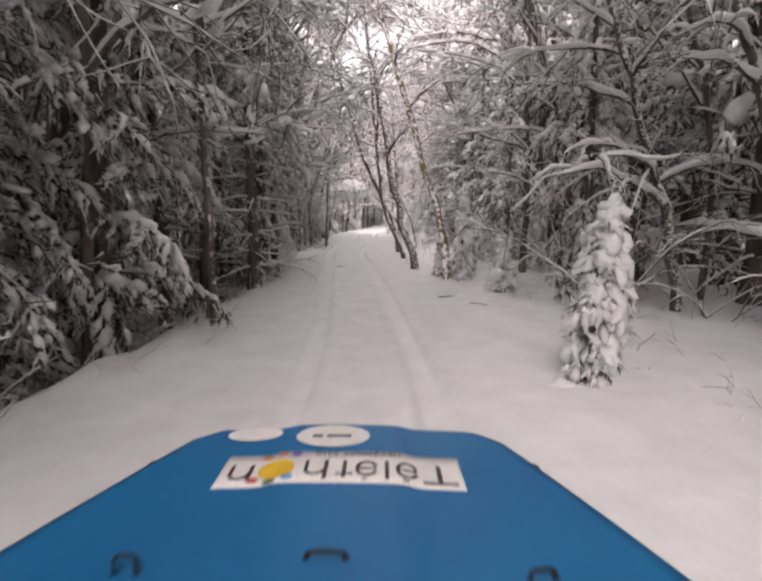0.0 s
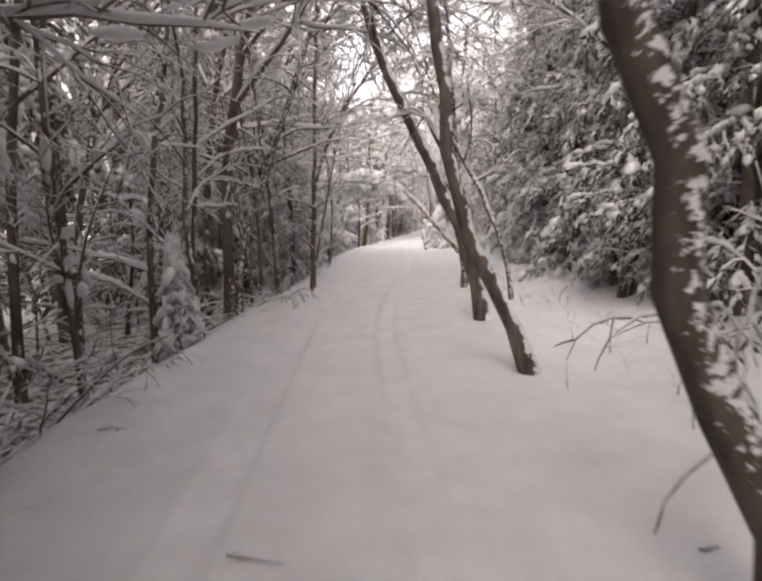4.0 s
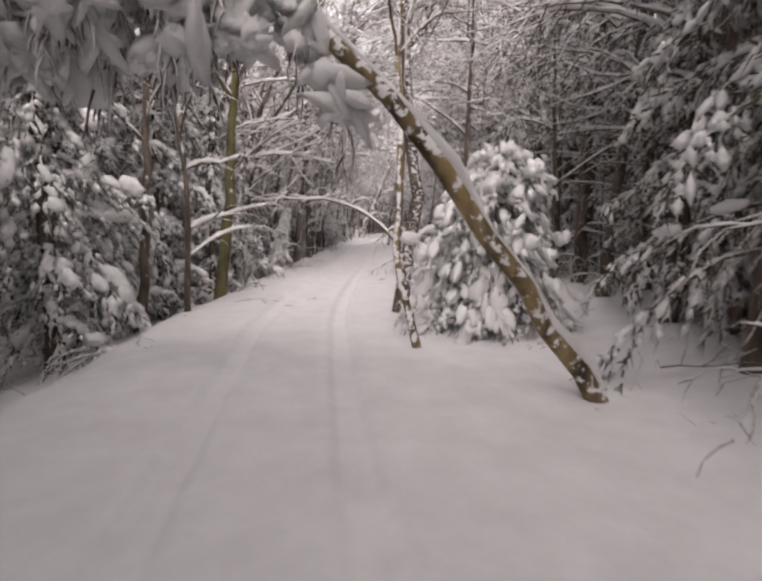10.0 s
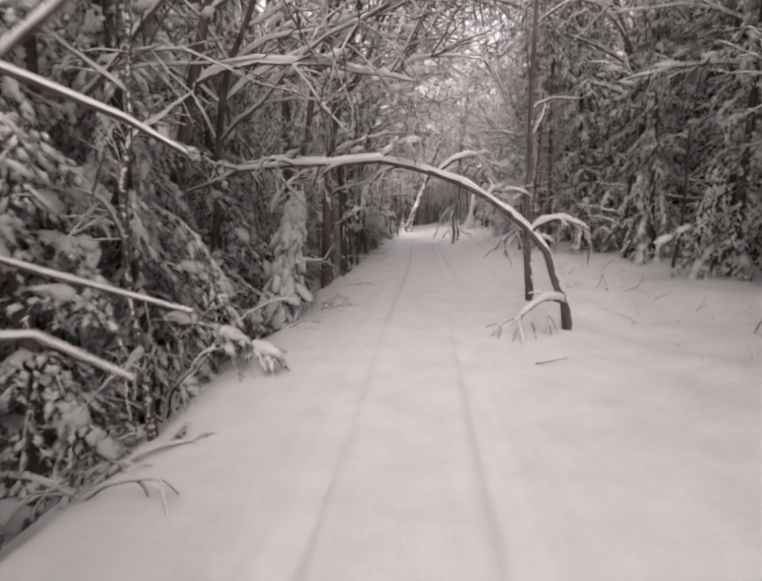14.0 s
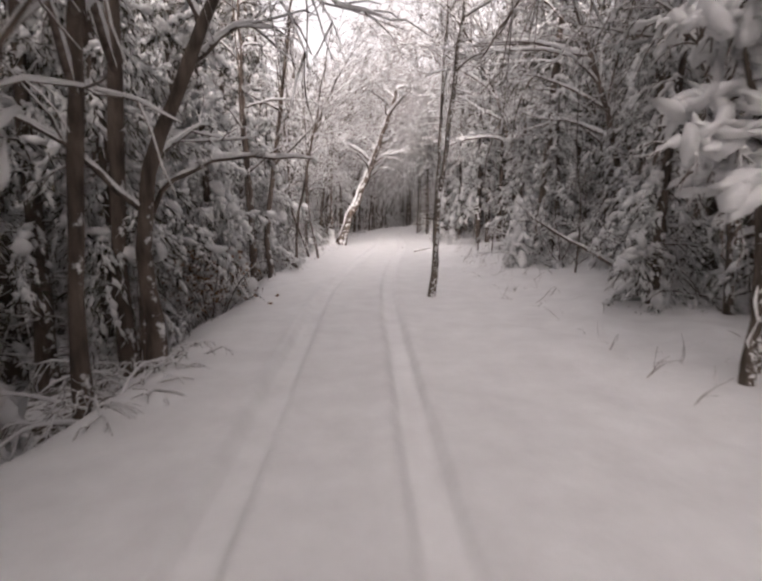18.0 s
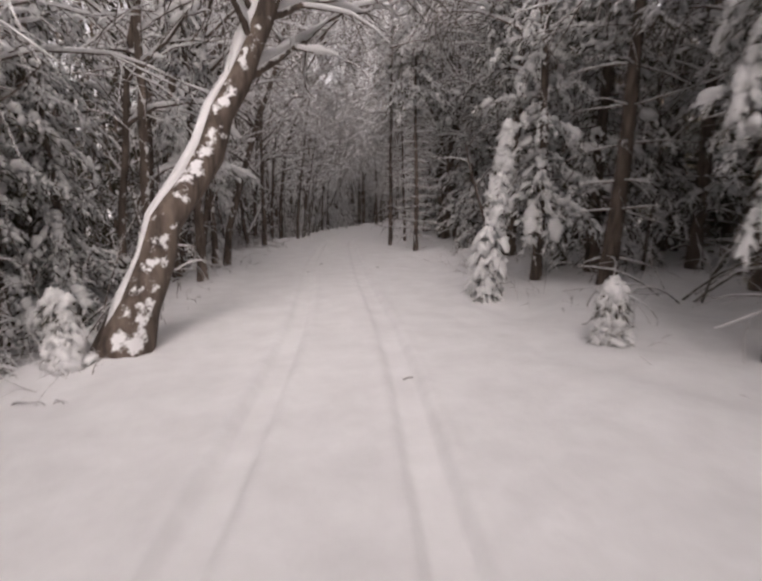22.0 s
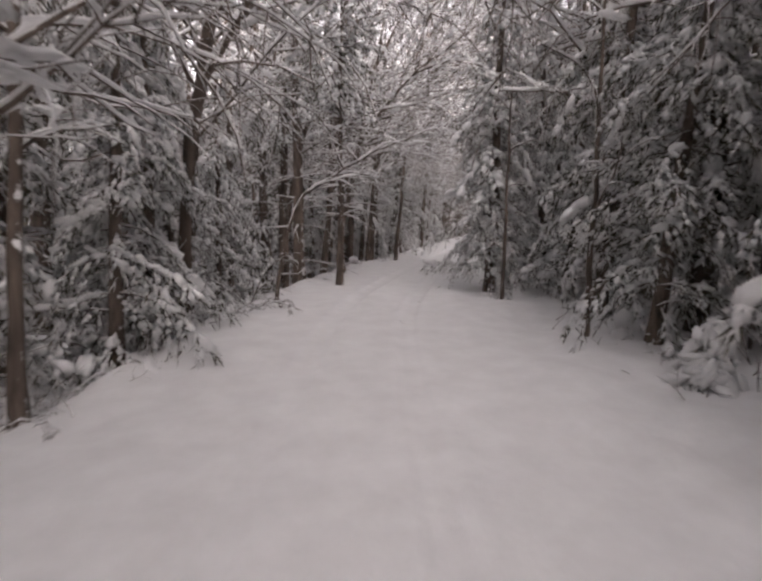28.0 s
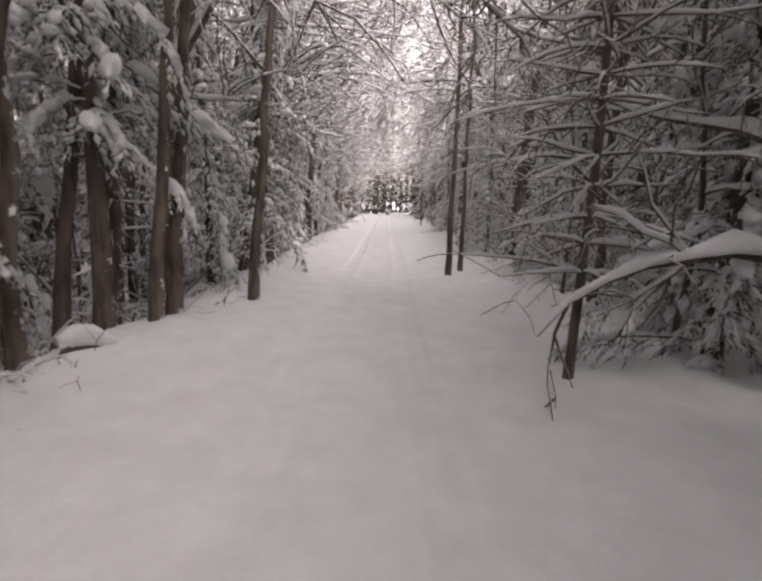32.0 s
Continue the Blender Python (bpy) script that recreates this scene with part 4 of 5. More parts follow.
AFAR = [bare_tree([(0, 0, 0), (0.1, 0.1, 3.0), (0.3, -0.1, 6.5), (0.5, 0.2, 11.0)], 0.07 + 0.015 * k, 380 + k, limbs=20, first=0.12, limb_len=2.4, shoots=9, level=1, thick=1.6, joined=True, clump=5) for k in range(3)]
CONE = [snow_cone(360 + k, 1.3 + 0.4 * k, 0.5 + 0.08 * k, (0.15 * k, 0.05), pad=ICO1) for k in range(4)]
BRUSH = [shrub(345 + k, 9, 1.3 + 0.2 * k, 0.9 + 0.25 * k, 1.5, 1.4, 6, joined=True) for k in range(4)]
BUSH = [shrub(340 + k, 6, 2.0 + 0.35 * k, 0.45 + 0.1 * k) for k in range(4)]
LABELS = {"spruce": ("tall snow-laden spruce in the woods beside the track", "tree", "spruces along the track"),
          "young": ("snow-laden spruce with boughs drooping to the ground", "tree", "spruces along the track"),
          "stand": ("tall conifer with a bare branched lower trunk and snowy crown", "tree", "conifers along the track"),
          "cone": ("young spruce wrapped in heavy snow at the edge of the woods", "young spruce", "snow-wrapped saplings"),
          "deep": ("snowy conifer deeper in the woods", "tree", "conifers in the woods"),
          "arch": ("bare tree leaning over the track, branches lined with snow", "tree", "trees arching over the track"),
          "sapling": ("thin dark sapling with snow along its branches, in a thicket", "sapling", "thicket along the track"),
          "afar": ("bare tall tree lined with snow, standing deeper in the woods", "tree", "bare trees in the woods"),
          "bare": ("bare deciduous tree with every branch lined with snow", "tree", "bare trees along the track"),
          "brush": ("low tangle of dead twigs under snow on the bank", "undergrowth", "brush along the banks"),
          "bush": ("bare shrub bowed down by snow on its twigs", "shrub", "shrubs along the track")}
FAMILY = {"brush": (BRUSH, 0.3), "sapling": (SAPLING, 0.3), "afar": (AFAR, 0.6), "cone": (CONE, 0.6), "deep": (DEEP, 1.6), "arch": (ARCH, 0.5), "spruce": (BIG, 1.6), "young": (MID, 1.3), "stand": (STAND, 1.0), "bare": (BARE, 0.5), "bush": (BUSH, 0.75)}
used = set()


def put(kind, s, d, size, spin=None, near=0.15):
    obs_, crown = FAMILY[kind]
    x, y = road_at(s, d)
    x, y = float(x), float(y)
    if any((x - a) ** 2 + (y - b) ** 2 < (c + near) ** 2 for a, b, c in SPOTS):
        return
    k = int(rng_woods.integers(len(obs_)))
    m = pose(x, y, ground_z(x, y) - 0.05, rng_woods.normal() * 2, rng_woods.normal() * 2, rng_woods.uniform(0, 360) if spin is None else spin)
    if (kind in ("arch", "bare") and d < 0 and 36.5 < s < 42.0) or (kind in ("bush", "brush") and -4.5 < d < 0 and 111.0 < s < 114.0):
        SPOTS.append((x, y, 0.45))
        rng_woods.uniform(0.9, 1.15)
        return
    if obs_[k].name not in used:
        used.add(obs_[k].name)
        ob = obs_[k]
        ob.matrix_basis = m
    else:
        ob = copy_thing(obs_[k], m)
    ob.scale = (size, size, size * rng_woods.uniform(0.9, 1.15))
    tagged(ob, *LABELS[kind])
    SPOTS.append((x, y, 0.45))


# what grows along each stretch: start, end, right edge, saplings a metre on each side, then the kinds on the left and on the right
STRETCH = [(-8, 17, 3.4, 0.3, 0.3, "spruce young spruce stand", "young bush bare young"),
           (17, 27, 4.2, 2.2, 0.3, "bare bare bush young", "young spruce bush young"),
           (27, 36, 4.0, 2.4, 0.4, "bare bush bare young", "spruce young spruce bush"),
           (36, 48, 4.9, 1.2, 0.8, "young spruce bare young", "stand bare stand spruce"),
           (48, 62, 5.2, 1.6, 0.8, "spruce stand bare young", "stand young spruce spruce"),
           (62, 73, 4.6, 1.6, 0.4, "spruce bare young bare", "young spruce young stand"),
           (73, 93, 4.4, 1.2, 0.7, "young bare stand bush", "stand spruce stand spruce"),
           (93, 101, 3.6, 2.0, 0.4, "bare bare bush bush", "stand spruce stand stand"),
           (101, 112, 3.7, 1.6, 0.6, "young spruce young bush", "stand stand spruce stand"),
           (112, 142, 3.3, 1.4, 0.9, "stand spruce young stand", "young bush stand young"),
           (142, 175, 3.3, 0.6, 0.6, "stand stand bare stand", "stand bush stand young"),
           (-24, -8, 3.4, 0.3, 0.3, "spruce young spruce stand", "young spruce bush bare")]
for s0, s1, edge_r, thick_l, thick_r, left, right in STRETCH:
    left, right = left.split(), right.split()
    thin = 1.0 if s0 < 142 else 1.7

    def rim(s, side):
        return float(left_edge(s)) if side < 0 else edge_r

    for side, kinds, thicket in ((-1, left, thick_l), (1, right, thick_r)):
        s = s0 + rng_woods.uniform(0, 3)
        while s < s1:
            if side < 0 and 64 < s < 79:
                s += 1.0
                continue
            bend = math.degrees(math.atan2(*(np.array(road_at(s + 1, 0)) - np.array(road_at(s, 0)))[::-1]))
            put("arch", s, side * (rim(s, side) + (0.5 if side < 0 else 0.9) + rng_woods.uniform(0, 2.6)), rng_woods.uniform(0.9, 1.35), bend - side * -90 + rng_woods.normal() * 25, -0.2)
            s += rng_woods.uniform(1.4, 2.4) * thin * (1.0 if side < 0 else 1.4)
        s = s0
        while s < s1:
            kind = kinds[int(rng_woods.integers(4))]
            size = rng_woods.uniform(0.75, 1.15)
            crown = FAMILY[kind][1] * size
            put(kind, s, side * (max(rim(s, side) + 0.25, crown + (1.35 if side < 0 else 1.75)) + rng_woods.uniform(0, 1.4)), size)
            s += rng_woods.uniform(1.0, 1.7) * thin
        s = s0
        while s < s1:
            put("bush", s, side * (rim(s, side) + 0.6 + rng_woods.uniform(0, 1.0)), rng_woods.uniform(0.55, 1.0))
            s += rng_woods.uniform(1.4, 2.4) * thin
        s = s0
        while s < s1 and side < 0:
            put("brush", s, side * (rim(s, side) + 0.45 + rng_woods.uniform(0, 0.8)), rng_woods.uniform(0.45, 0.95), None, -0.3)
            s += rng_woods.uniform(0.7, 1.5) * thin
        s = s0
        while s < s1:
            put("sapling", s, side * (rim(s, side) + 0.2 + rng_woods.uniform(0, 1) ** 1.4 * 6.0), rng_woods.uniform(0.7, 1.2))
            s += rng_woods.uniform(0.5, 1.5) / thicket
        s = s0
        while s < s1:
            put("afar" if rng_woods.uniform() < 0.15 else "deep", s, side * rng_woods.uniform(5.5, 9.5), rng_woods.uniform(0.85, 1.25))
            s += rng_woods.uniform(1.4, 2.1) * thin
        s = s0
        while s < s1 and side < 0:
            put("deep", s, side * rng_woods.uniform(4.8, 9.5), rng_woods.uniform(0.75, 1.05), None, -0.1)
            s += rng_woods.uniform(2.4, 3.6) * thin
        s = s0 + rng_woods.uniform(0, 3)
        while s < s1:
            put("cone", s, side * (rim(s, side) + 0.45 + rng_woods.uniform(0, 1.2)), rng_woods.uniform(0.6, 1.0))
            s += rng_woods.uniform(3.0, 6.0) * thin
        s = s0 + rng_woods.uniform(0, 3)
        while s < s1:
            put("deep", s, side * (rim(s, side) + rng_woods.uniform(1.8, 3.6)), rng_woods.uniform(0.8, 1.1))
            s += rng_woods.uniform(1.8, 3.0) * thin

# the woods farther off, all in one
far, far_green, far_snow = Pile(), Pile(), Pile()
for k in range(1500):
    s = rng_woods.uniform(-25, 195) if k < 1350 else rng_woods.uniform(150, 195)
    d = rng_woods.choice((-1, 1)) * (8.5 + 27 * rng_woods.uniform() ** 1.6)
    if s < -20:
        d = rng_woods.uniform(-30, 30)
    if s > 160:
        d = np.sign(d) * rng_woods.uniform(3.5 if s < 176 else 0.0, 30)
    fine = 0.6 if abs(d) < 14 and s < 150 else 1.0
    x, y = road_at(s, d)
    z = float(height(s, d))
    tall = rng_woods.uniform(11, 18)
    far.tube(np.array([(x, y, z - 0.3), (x + rng_woods.normal() * 0.2, y, z + tall * 0.5), (x + rng_woods.normal() * 0.3, y, z + tall)]), (0.14, 0.1, 0.03), 5)
    m = int(95 / fine)
    u = rng_woods.uniform(0.01, 1.0, m) ** 1.15
    a = rng_woods.uniform(0, 6.28, m)
    out = np.c_[np.cos(a), np.sin(a), rng_woods.uniform(-0.9, -0.1, m)]
    o = (1.03 - u) ** 0.8 * 2.0 * rng_woods.uniform(0.1, 0.9, m)
    at = np.c_[x + o * np.cos(a), y + o * np.sin(a), z + u * tall]
    way = out + rng_woods.normal(size=(m, 3)) * 0.25
    way /= np.linalg.norm(way, axis=1)[:, None]
    wide = np.c_[-np.sin(a), np.cos(a), rng_woods.normal(size=m) * 0.3] * rng_woods.uniform(0.08, 0.22, (m, 1)) * fine
    long = rng_woods.uniform(0.5, 1.2, m) * (1.15 - 0.6 * u) * (0.4 + 0.6 * fine)
    far_green.blades(at, way, wide, long)
    far_green.blades(at - (0, 0, 0.15), way * (0.7, 0.7, 1.6), wide[::-1], long * 0.8)
    load = rng_woods.uniform(size=m) < 0.62
    far_snow.blades((at + (0, 0, 0.07))[load], way[load], wide[load] * 0.85, long[load] * 0.85)
    far_snow.blades((at + (0, 0, 0.12))[load], (way * (1, 1, 0.5))[load], (wide[::-1] * 0.6)[load], long[load] * 0.6)
woods = tagged(new("far_woods"), "distant snow-covered conifer forest", "forest", kind="stuff")
part("trunkwood", far.mesh("trunkwood", BARK), woods)
part("foliage", far_green.mesh("foliage", NEEDLE, False), woods)
part("snow_load", far_snow.mesh("snow_load", SNOW), woods)

# bare sprigs that poke out of the snow along both banks, too many to count
sprigs = Pile()
for k in range(1500):
    side = rng_woods.choice((-1, 1))
    s = rng_woods.uniform(-4, 135)
    d = side * ((2.2 if side < 0 else 2.9) + abs(rng_woods.normal()) * 0.9)
    x, y = road_at(s, d)
    z = float(height(s, d))
    long = rng_woods.uniform(0.12, 0.5)
    way = np.array([rng_woods.normal() * 0.6, rng_woods.normal() * 0.6, rng_woods.uniform(0.3, 1.0)])
    q = gravity_line((float(x), float(y), z - 0.03), way / np.linalg.norm(way), long, 0.5, 4, rng_woods, 0.2)
    sprigs.tube(q, (0.006, 0.005, 0.004, 0.003), 3)
    for j in range(2):
        w2 = way + rng_woods.normal(size=3) * 0.7
        sprigs.tube(gravity_line(q[1 + j], w2 / np.linalg.norm(w2), long * 0.5, 0.5, 3, rng_woods, 0.2), (0.004, 0.003, 0.002), 3)
tagged(new("sprigs", sprigs.mesh("sprigs", TWIG)), "bare brown sprigs poking out of the snow banks", "undergrowth", kind="stuff")

# ---- loose and fallen wood, posts ----


def stick(x, y, length, turn, r, seed, label, lift=0.02, shoots=3, tilt=0.0, snowed=1.0, name="fallen_branch"):
    """A fallen branch half buried in the snow."""
    rng = np.random.default_rng(seed)
    a = radians(turn)
    q = gravity_line((0, 0, lift), (math.cos(a), math.sin(a), tilt), length, 0.1, 7, rng, 0.12)
    wood, fine, snow = Pile(), Pile(), Pile()
    rad = np.linspace(r, r * 0.35, 7)
    wood.tube(q, rad, 6)
    if snowed:
        ridge(snow, q, rad, rng, snowed, 5)
    if shoots:
        twigs(fine, snow, q, r * 0.6, rng, 1, shoots, length * 0.35, 0.2, 0.8)
    thing = new(name)
    part("stem", wood.mesh("stem", BARK), thing)
    if fine.v:
        tagged(part("brushwood", fine.mesh("brushwood", TWIG), thing), kind="stuff")
    if snow.v:
        tagged(part("snow_load", snow.mesh("snow_load", SNOW), thing), kind="stuff")
    return plant(thing, x, y, label, "branch", clear=0.0)


TWIGGY = "bare fallen twig lying on the snow"
stick(-2.1, 5.6, 0.6, 60, 0.008, 401, "bare twiggy branch poking out of the snow bank", 0.05, 7, 0.35, 0)
stick(-2.2, 6.2, 0.55, 100, 0.007, 402, "bare twiggy branch poking out of the snow bank", 0.05, 6, 0.5, 0)
stick(1.1, 9.3, 0.6, 20, 0.012, 403, TWIGGY, 0.02, 3)
stick(1.6, 8.6, 0.6, -30, 0.011, 404, TWIGGY)
stick(0.95, 14.6, 0.5, 5, 0.009, 405, TWIGGY, 0.02, 2)
stick(-1.35, 14.5, 0.3, 0, 0.008, 406, TWIGGY, 0.02, 1)
stick(1.75, 14.9, 1.1, -5, 0.012, 407, TWIGGY, 0.04, 3)
stick(-1.5, 40.3, 0.7, 35, 0.006, 408, TWIGGY, 0.02, 5, 0.15, 0)
stick(-1.1, 40.9, 0.6, 60, 0.005, 409, TWIGGY, 0.02, 4, 0.2, 0)
stick(-2.4, 40.2, 0.7, 20, 0.005, 410, TWIGGY, 0.1, 5, 0.1, 0)
stick(0.75, 44.6, 0.35, -20, 0.009, 411, TWIGGY, 0.02, 2)
stick(4.0, 53.9, 0.35, 140, 0.008, 412, TWIGGY, 0.02, 3, 0.2)
stick(5.25, 74.0, 0.75, -8, 0.035, 414, "short log lying on the snow beside the ruts", 0.02, 0)
stick(7.6, 63.6, 2.2, 145, 0.05, 416, "broken bare stem leaning out of the snow", 0.05, 4, 0.6)
stick(0.62, 68.39, 2.4, 165, 0.085, 417, "fallen log leaning on the bank with snow on top", 0.1, 0, 0.55, 1.6, "fallen_log")
stick(16.2, 116.9, 1.1, 40, 0.07, 418, "snow-capped log at the edge of the track", 0.05, 0, 0.02, 2.0, "fallen_log")
stick(15.9, 110.0, 0.13, 20, 0.005, 420, "bare twig sticking out of the snow", 0.02, 2, 0.8, 0)
stick(14.6, 108.6, 0.14, 0, 0.005, 421, TWIGGY, 0.02, 2)
stick(13.3, 106.8, 0.12, 80, 0.005, 422, TWIGGY, 0.02, 2)
stick(5.8, 86.2, 0.08, 0, 0.015, 423, "small bark scrap lying on the snow", 0.02, 0, 0, 0)
stick(5.3, 84.9, 0.06, 30, 0.012, 424, "small bark scrap lying on the snow", 0.02, 0, 0, 0)
stick(7.1, 85.0, 0.08, 60, 0.016, 425, "small bark scrap lying on the snow", 0.02, 0, 0, 0)
stick(5.35, 77.2, 0.12, 10, 0.012, 426, "small bark scrap lying on the snow", 0.02, 0, 0, 0)
stick(2.55, 35.2, 1.0, -60, 0.009, 430, "thin bare runner hanging into the snow", 0.3, 4, 0.2, 0)


def post(x, y, tall, r):
    thing = new("post")
    w, c = Pile(), Pile()
    z = np.linspace(-0.2, tall, 5)
    w.tube(np.c_[0.01 * np.sin(z * 3), 0 * z, z], np.full(5, r), 7)
    c.lump(np.array([0, 0, tall + 0.02]), np.array([r * 1.7, r * 1.7, 0.05]), np.eye(3), ICO2, np.random.default_rng(5), 0.08)
    part("stake", w.mesh("stake", BARK), thing)
    part("snow_cap", c.mesh("snow_cap", SNOW), thing, "little cap of snow")
    return plant(thing, x, y, "thin wooden post with a cap of snow", "post")


post(7.12, 71.43, 1.15, 0.03)
post(7.5, 71.0, 0.65, 0.025)

# ---- the blue off-road vehicle from whose bonnet the drive sets out ----
BLUE, bn, bl, bp = material("blue_paint")
t = noise_node(bn, bl, 3.0, 5)
r = ramp(bn, bl, t.outputs["Fac"], [(0.3, (0.004, 0.12, 0.3)), (0.7, (0.006, 0.155, 0.36))])
bl.new(r.outputs[0], bp.inputs["Base Color"])
bp.inputs["Roughness"].default_value = 0.38
PLAIN = {}
for key, colour, rough in (("white_vinyl", (0.78, 0.76, 0.73), 0.4), ("black_rubber", (0.012, 0.012, 0.013), 0.6), ("dark_print", (0.05, 0.045, 0.05), 0.5),
                           ("yellow_print", (0.8, 0.5, 0.03), 0.5), ("red_print", (0.55, 0.06, 0.06), 0.5), ("green_print", (0.16, 0.25, 0.12), 0.5),
                           ("sky_print", (0.12, 0.42, 0.7), 0.5), ("violet_print", (0.22, 0.12, 0.4), 0.5), ("orange_print", (0.7, 0.28, 0.1), 0.5), ("steel", (0.3, 0.3, 0.3), 0.4)):
    m, n, l, p = material(key)
    v = noise_node(n, l, 20.0, 4)
    rr = ramp(n, l, v.outputs["Fac"], [(0.3, tuple(0.85 * c for c in colour)), (0.7, colour)])
    l.new(rr.outputs[0], p.inputs["Base Color"])
    p.inputs["Roughness"].default_value = rough
    PLAIN[key] = m

CAR_X = -0.095


def bonnet_z(x, y):
    """The bonnet's gently domed top, with a raised middle."""
    u = x - CAR_X
    return 1.0 + 0.02 * (1.36 - y) - 0.02 * (u / 0.55) ** 2 + 0.012 / (1 + math.exp((abs(u) - 0.17) / 0.012))


def bonnet_half(y):
    """Half the bonnet's width: it narrows towards the nose, with cut corners."""
    w = np.interp(y, (0.05, 0.8, 0.92, 1.05, 1.18, 1.32, 1.36, 1.38), (1.0, 0.668, 0.622, 0.567, 0.512, 0.448, 0.4, 0.37))
    return float(w)


def slab(name, parent, mat, rows, thick=0.02, label=""):
    """A thin sheet over rows of points, with a rim."""
    bm = bmesh.new()
    g = [[bm.verts.new(p) for p in row] for row in rows]
    for a, b in zip(g, g[1:]):
        for i in range(len(a) - 1):
            bm.faces.new((a[i], a[i + 1], b[i + 1], b[i]))
    bmesh.ops.recalc_face_normals(bm, faces=bm.faces)
    bmesh.ops.solidify(bm, geom=bm.faces, thickness=thick)
    me = bpy.data.meshes.new(name)
    bm.to_mesh(me)
    bm.free()
    me.polygons.foreach_set("use_smooth", [True] * len(me.polygons))
    me.materials.append(mat)
    return part(name, me, parent, label)


def decal(name, parent, mat, outline, lift, label=""):
    """A flat print laid on the bonnet along an outline of (x, y)."""
    bm = bmesh.new()
    f = bm.faces.new([bm.verts.new((x, y, bonnet_z(x, y) + lift)) for x, y in outline])
    if f.calc_area() and f.normal.z < 0:
        f.normal_flip()
    f.normal_update()
    if f.normal.z < 0:
        f.normal_flip()
    bmesh.ops.triangulate(bm, faces=bm.faces)
    me = bpy.data.meshes.new(name)
    bm.to_mesh(me)
    bm.free()
    me.materials.append(mat)
    return part(name, me, parent, label)


def disc(cx, cy, rx, ry, n=24):
    return [(cx + rx * math.cos(k * 2 * math.pi / n), cy + ry * math.sin(k * 2 * math.pi / n)) for k in range(n)]


car = tagged(new("off_road_vehicle"), "blue off-road vehicle front with a banner sticker, standing on the track", "car")
rows = []
for y in (*np.linspace(0.05, 1.3, 26), 1.32, 1.335, 1.348, 1.36, 1.37, 1.38):
    w = bonnet_half(y)
    rows.append([(CAR_X + w * u, y, bonnet_z(CAR_X + w * u, y)) for u in np.linspace(-1, 1, 41)])
slab("bonnet", car, BLUE, rows, 0.02, "glossy blue bonnet with a raised middle")
nose = []
for y, z, k in ((1.385, 0.97, 0.9), (1.41, 0.9, 1.0), (1.415, 0.7, 1.0), (1.39, 0.5, 0.98)):
    nose.append([(CAR_X + 0.4 * k * u, y - 0.03 * u * u, z) for u in np.linspace(-1, 1, 9)])
slab("grille_panel", car, BLUE, nose, 0.02)
for side in (-1, 1):
    flank = []
    for z, o in ((0.93, 0.0), (0.8, 0.02), (0.55, 0.02)):
        flank.append([(CAR_X + side * (bonnet_half(y) - 0.015 + o), y, z) for y in np.linspace(0.05, 1.34, 12)])
    slab("side_panel", car, BLUE, flank, 0.02)
    tyre, rim = Pile(), Pile()
    w = np.linspace(0, 2 * np.pi, 29)
    wx, wy = CAR_X + side * 0.66, 0.85
    tyre.tube(np.c_[np.full(29, wx), wy + 0.24 * np.cos(w), 0.3 + 0.24 * np.sin(w)], np.full(29, 0.1), 10)
    rim.lump(np.array([wx, wy, 0.3]), np.array([0.07, 0.17, 0.17]), np.eye(3), ICO2, np.random.default_rng(1), 0.0)
    wheel = part("wheel", tyre.mesh("tyre", PLAIN["black_rubber"]), car, "black tyre")
    part("rim", rim.mesh("rim", PLAIN["steel"]), wheel)
    lamp = Pile()
    lamp.lump(np.array([CAR_X + side * 0.506, 1.2, 0.972]), np.array([0.016, 0.02, 0.014]), np.eye(3), ICO2, np.random.default_rng(2), 0.0)
    part("bonnet_buffer", lamp.mesh("bonnet_buffer", PLAIN["black_rubber"]), car)
bulk = [[(CAR_X + 0.82 * u, 0.06, z) for u in np.linspace(-1, 1, 5)] for z in (0.5, 0.75, 0.93)]
slab("bulkhead", car, BLUE, bulk, 0.02)
axle = Pile()
axle.tube(np.array([(CAR_X - 0.66, 0.85, 0.3), (CAR_X, 0.85, 0.3), (CAR_X + 0.66, 0.85, 0.3)]), (0.04, 0.06, 0.04), 8)
axle.tube(np.array([(CAR_X - 0.3, 0.08, 0.5), (CAR_X - 0.3, 0.8, 0.45), (CAR_X - 0.3, 1.35, 0.5)]), (0.05, 0.05, 0.05), 6)
axle.tube(np.array([(CAR_X + 0.3, 0.08, 0.5), (CAR_X + 0.3, 0.8, 0.45), (CAR_X + 0.3, 1.35, 0.5)]), (0.05, 0.05, 0.05), 6)
part("chassis", axle.mesh("chassis", PLAIN["black_rubber"]), car)
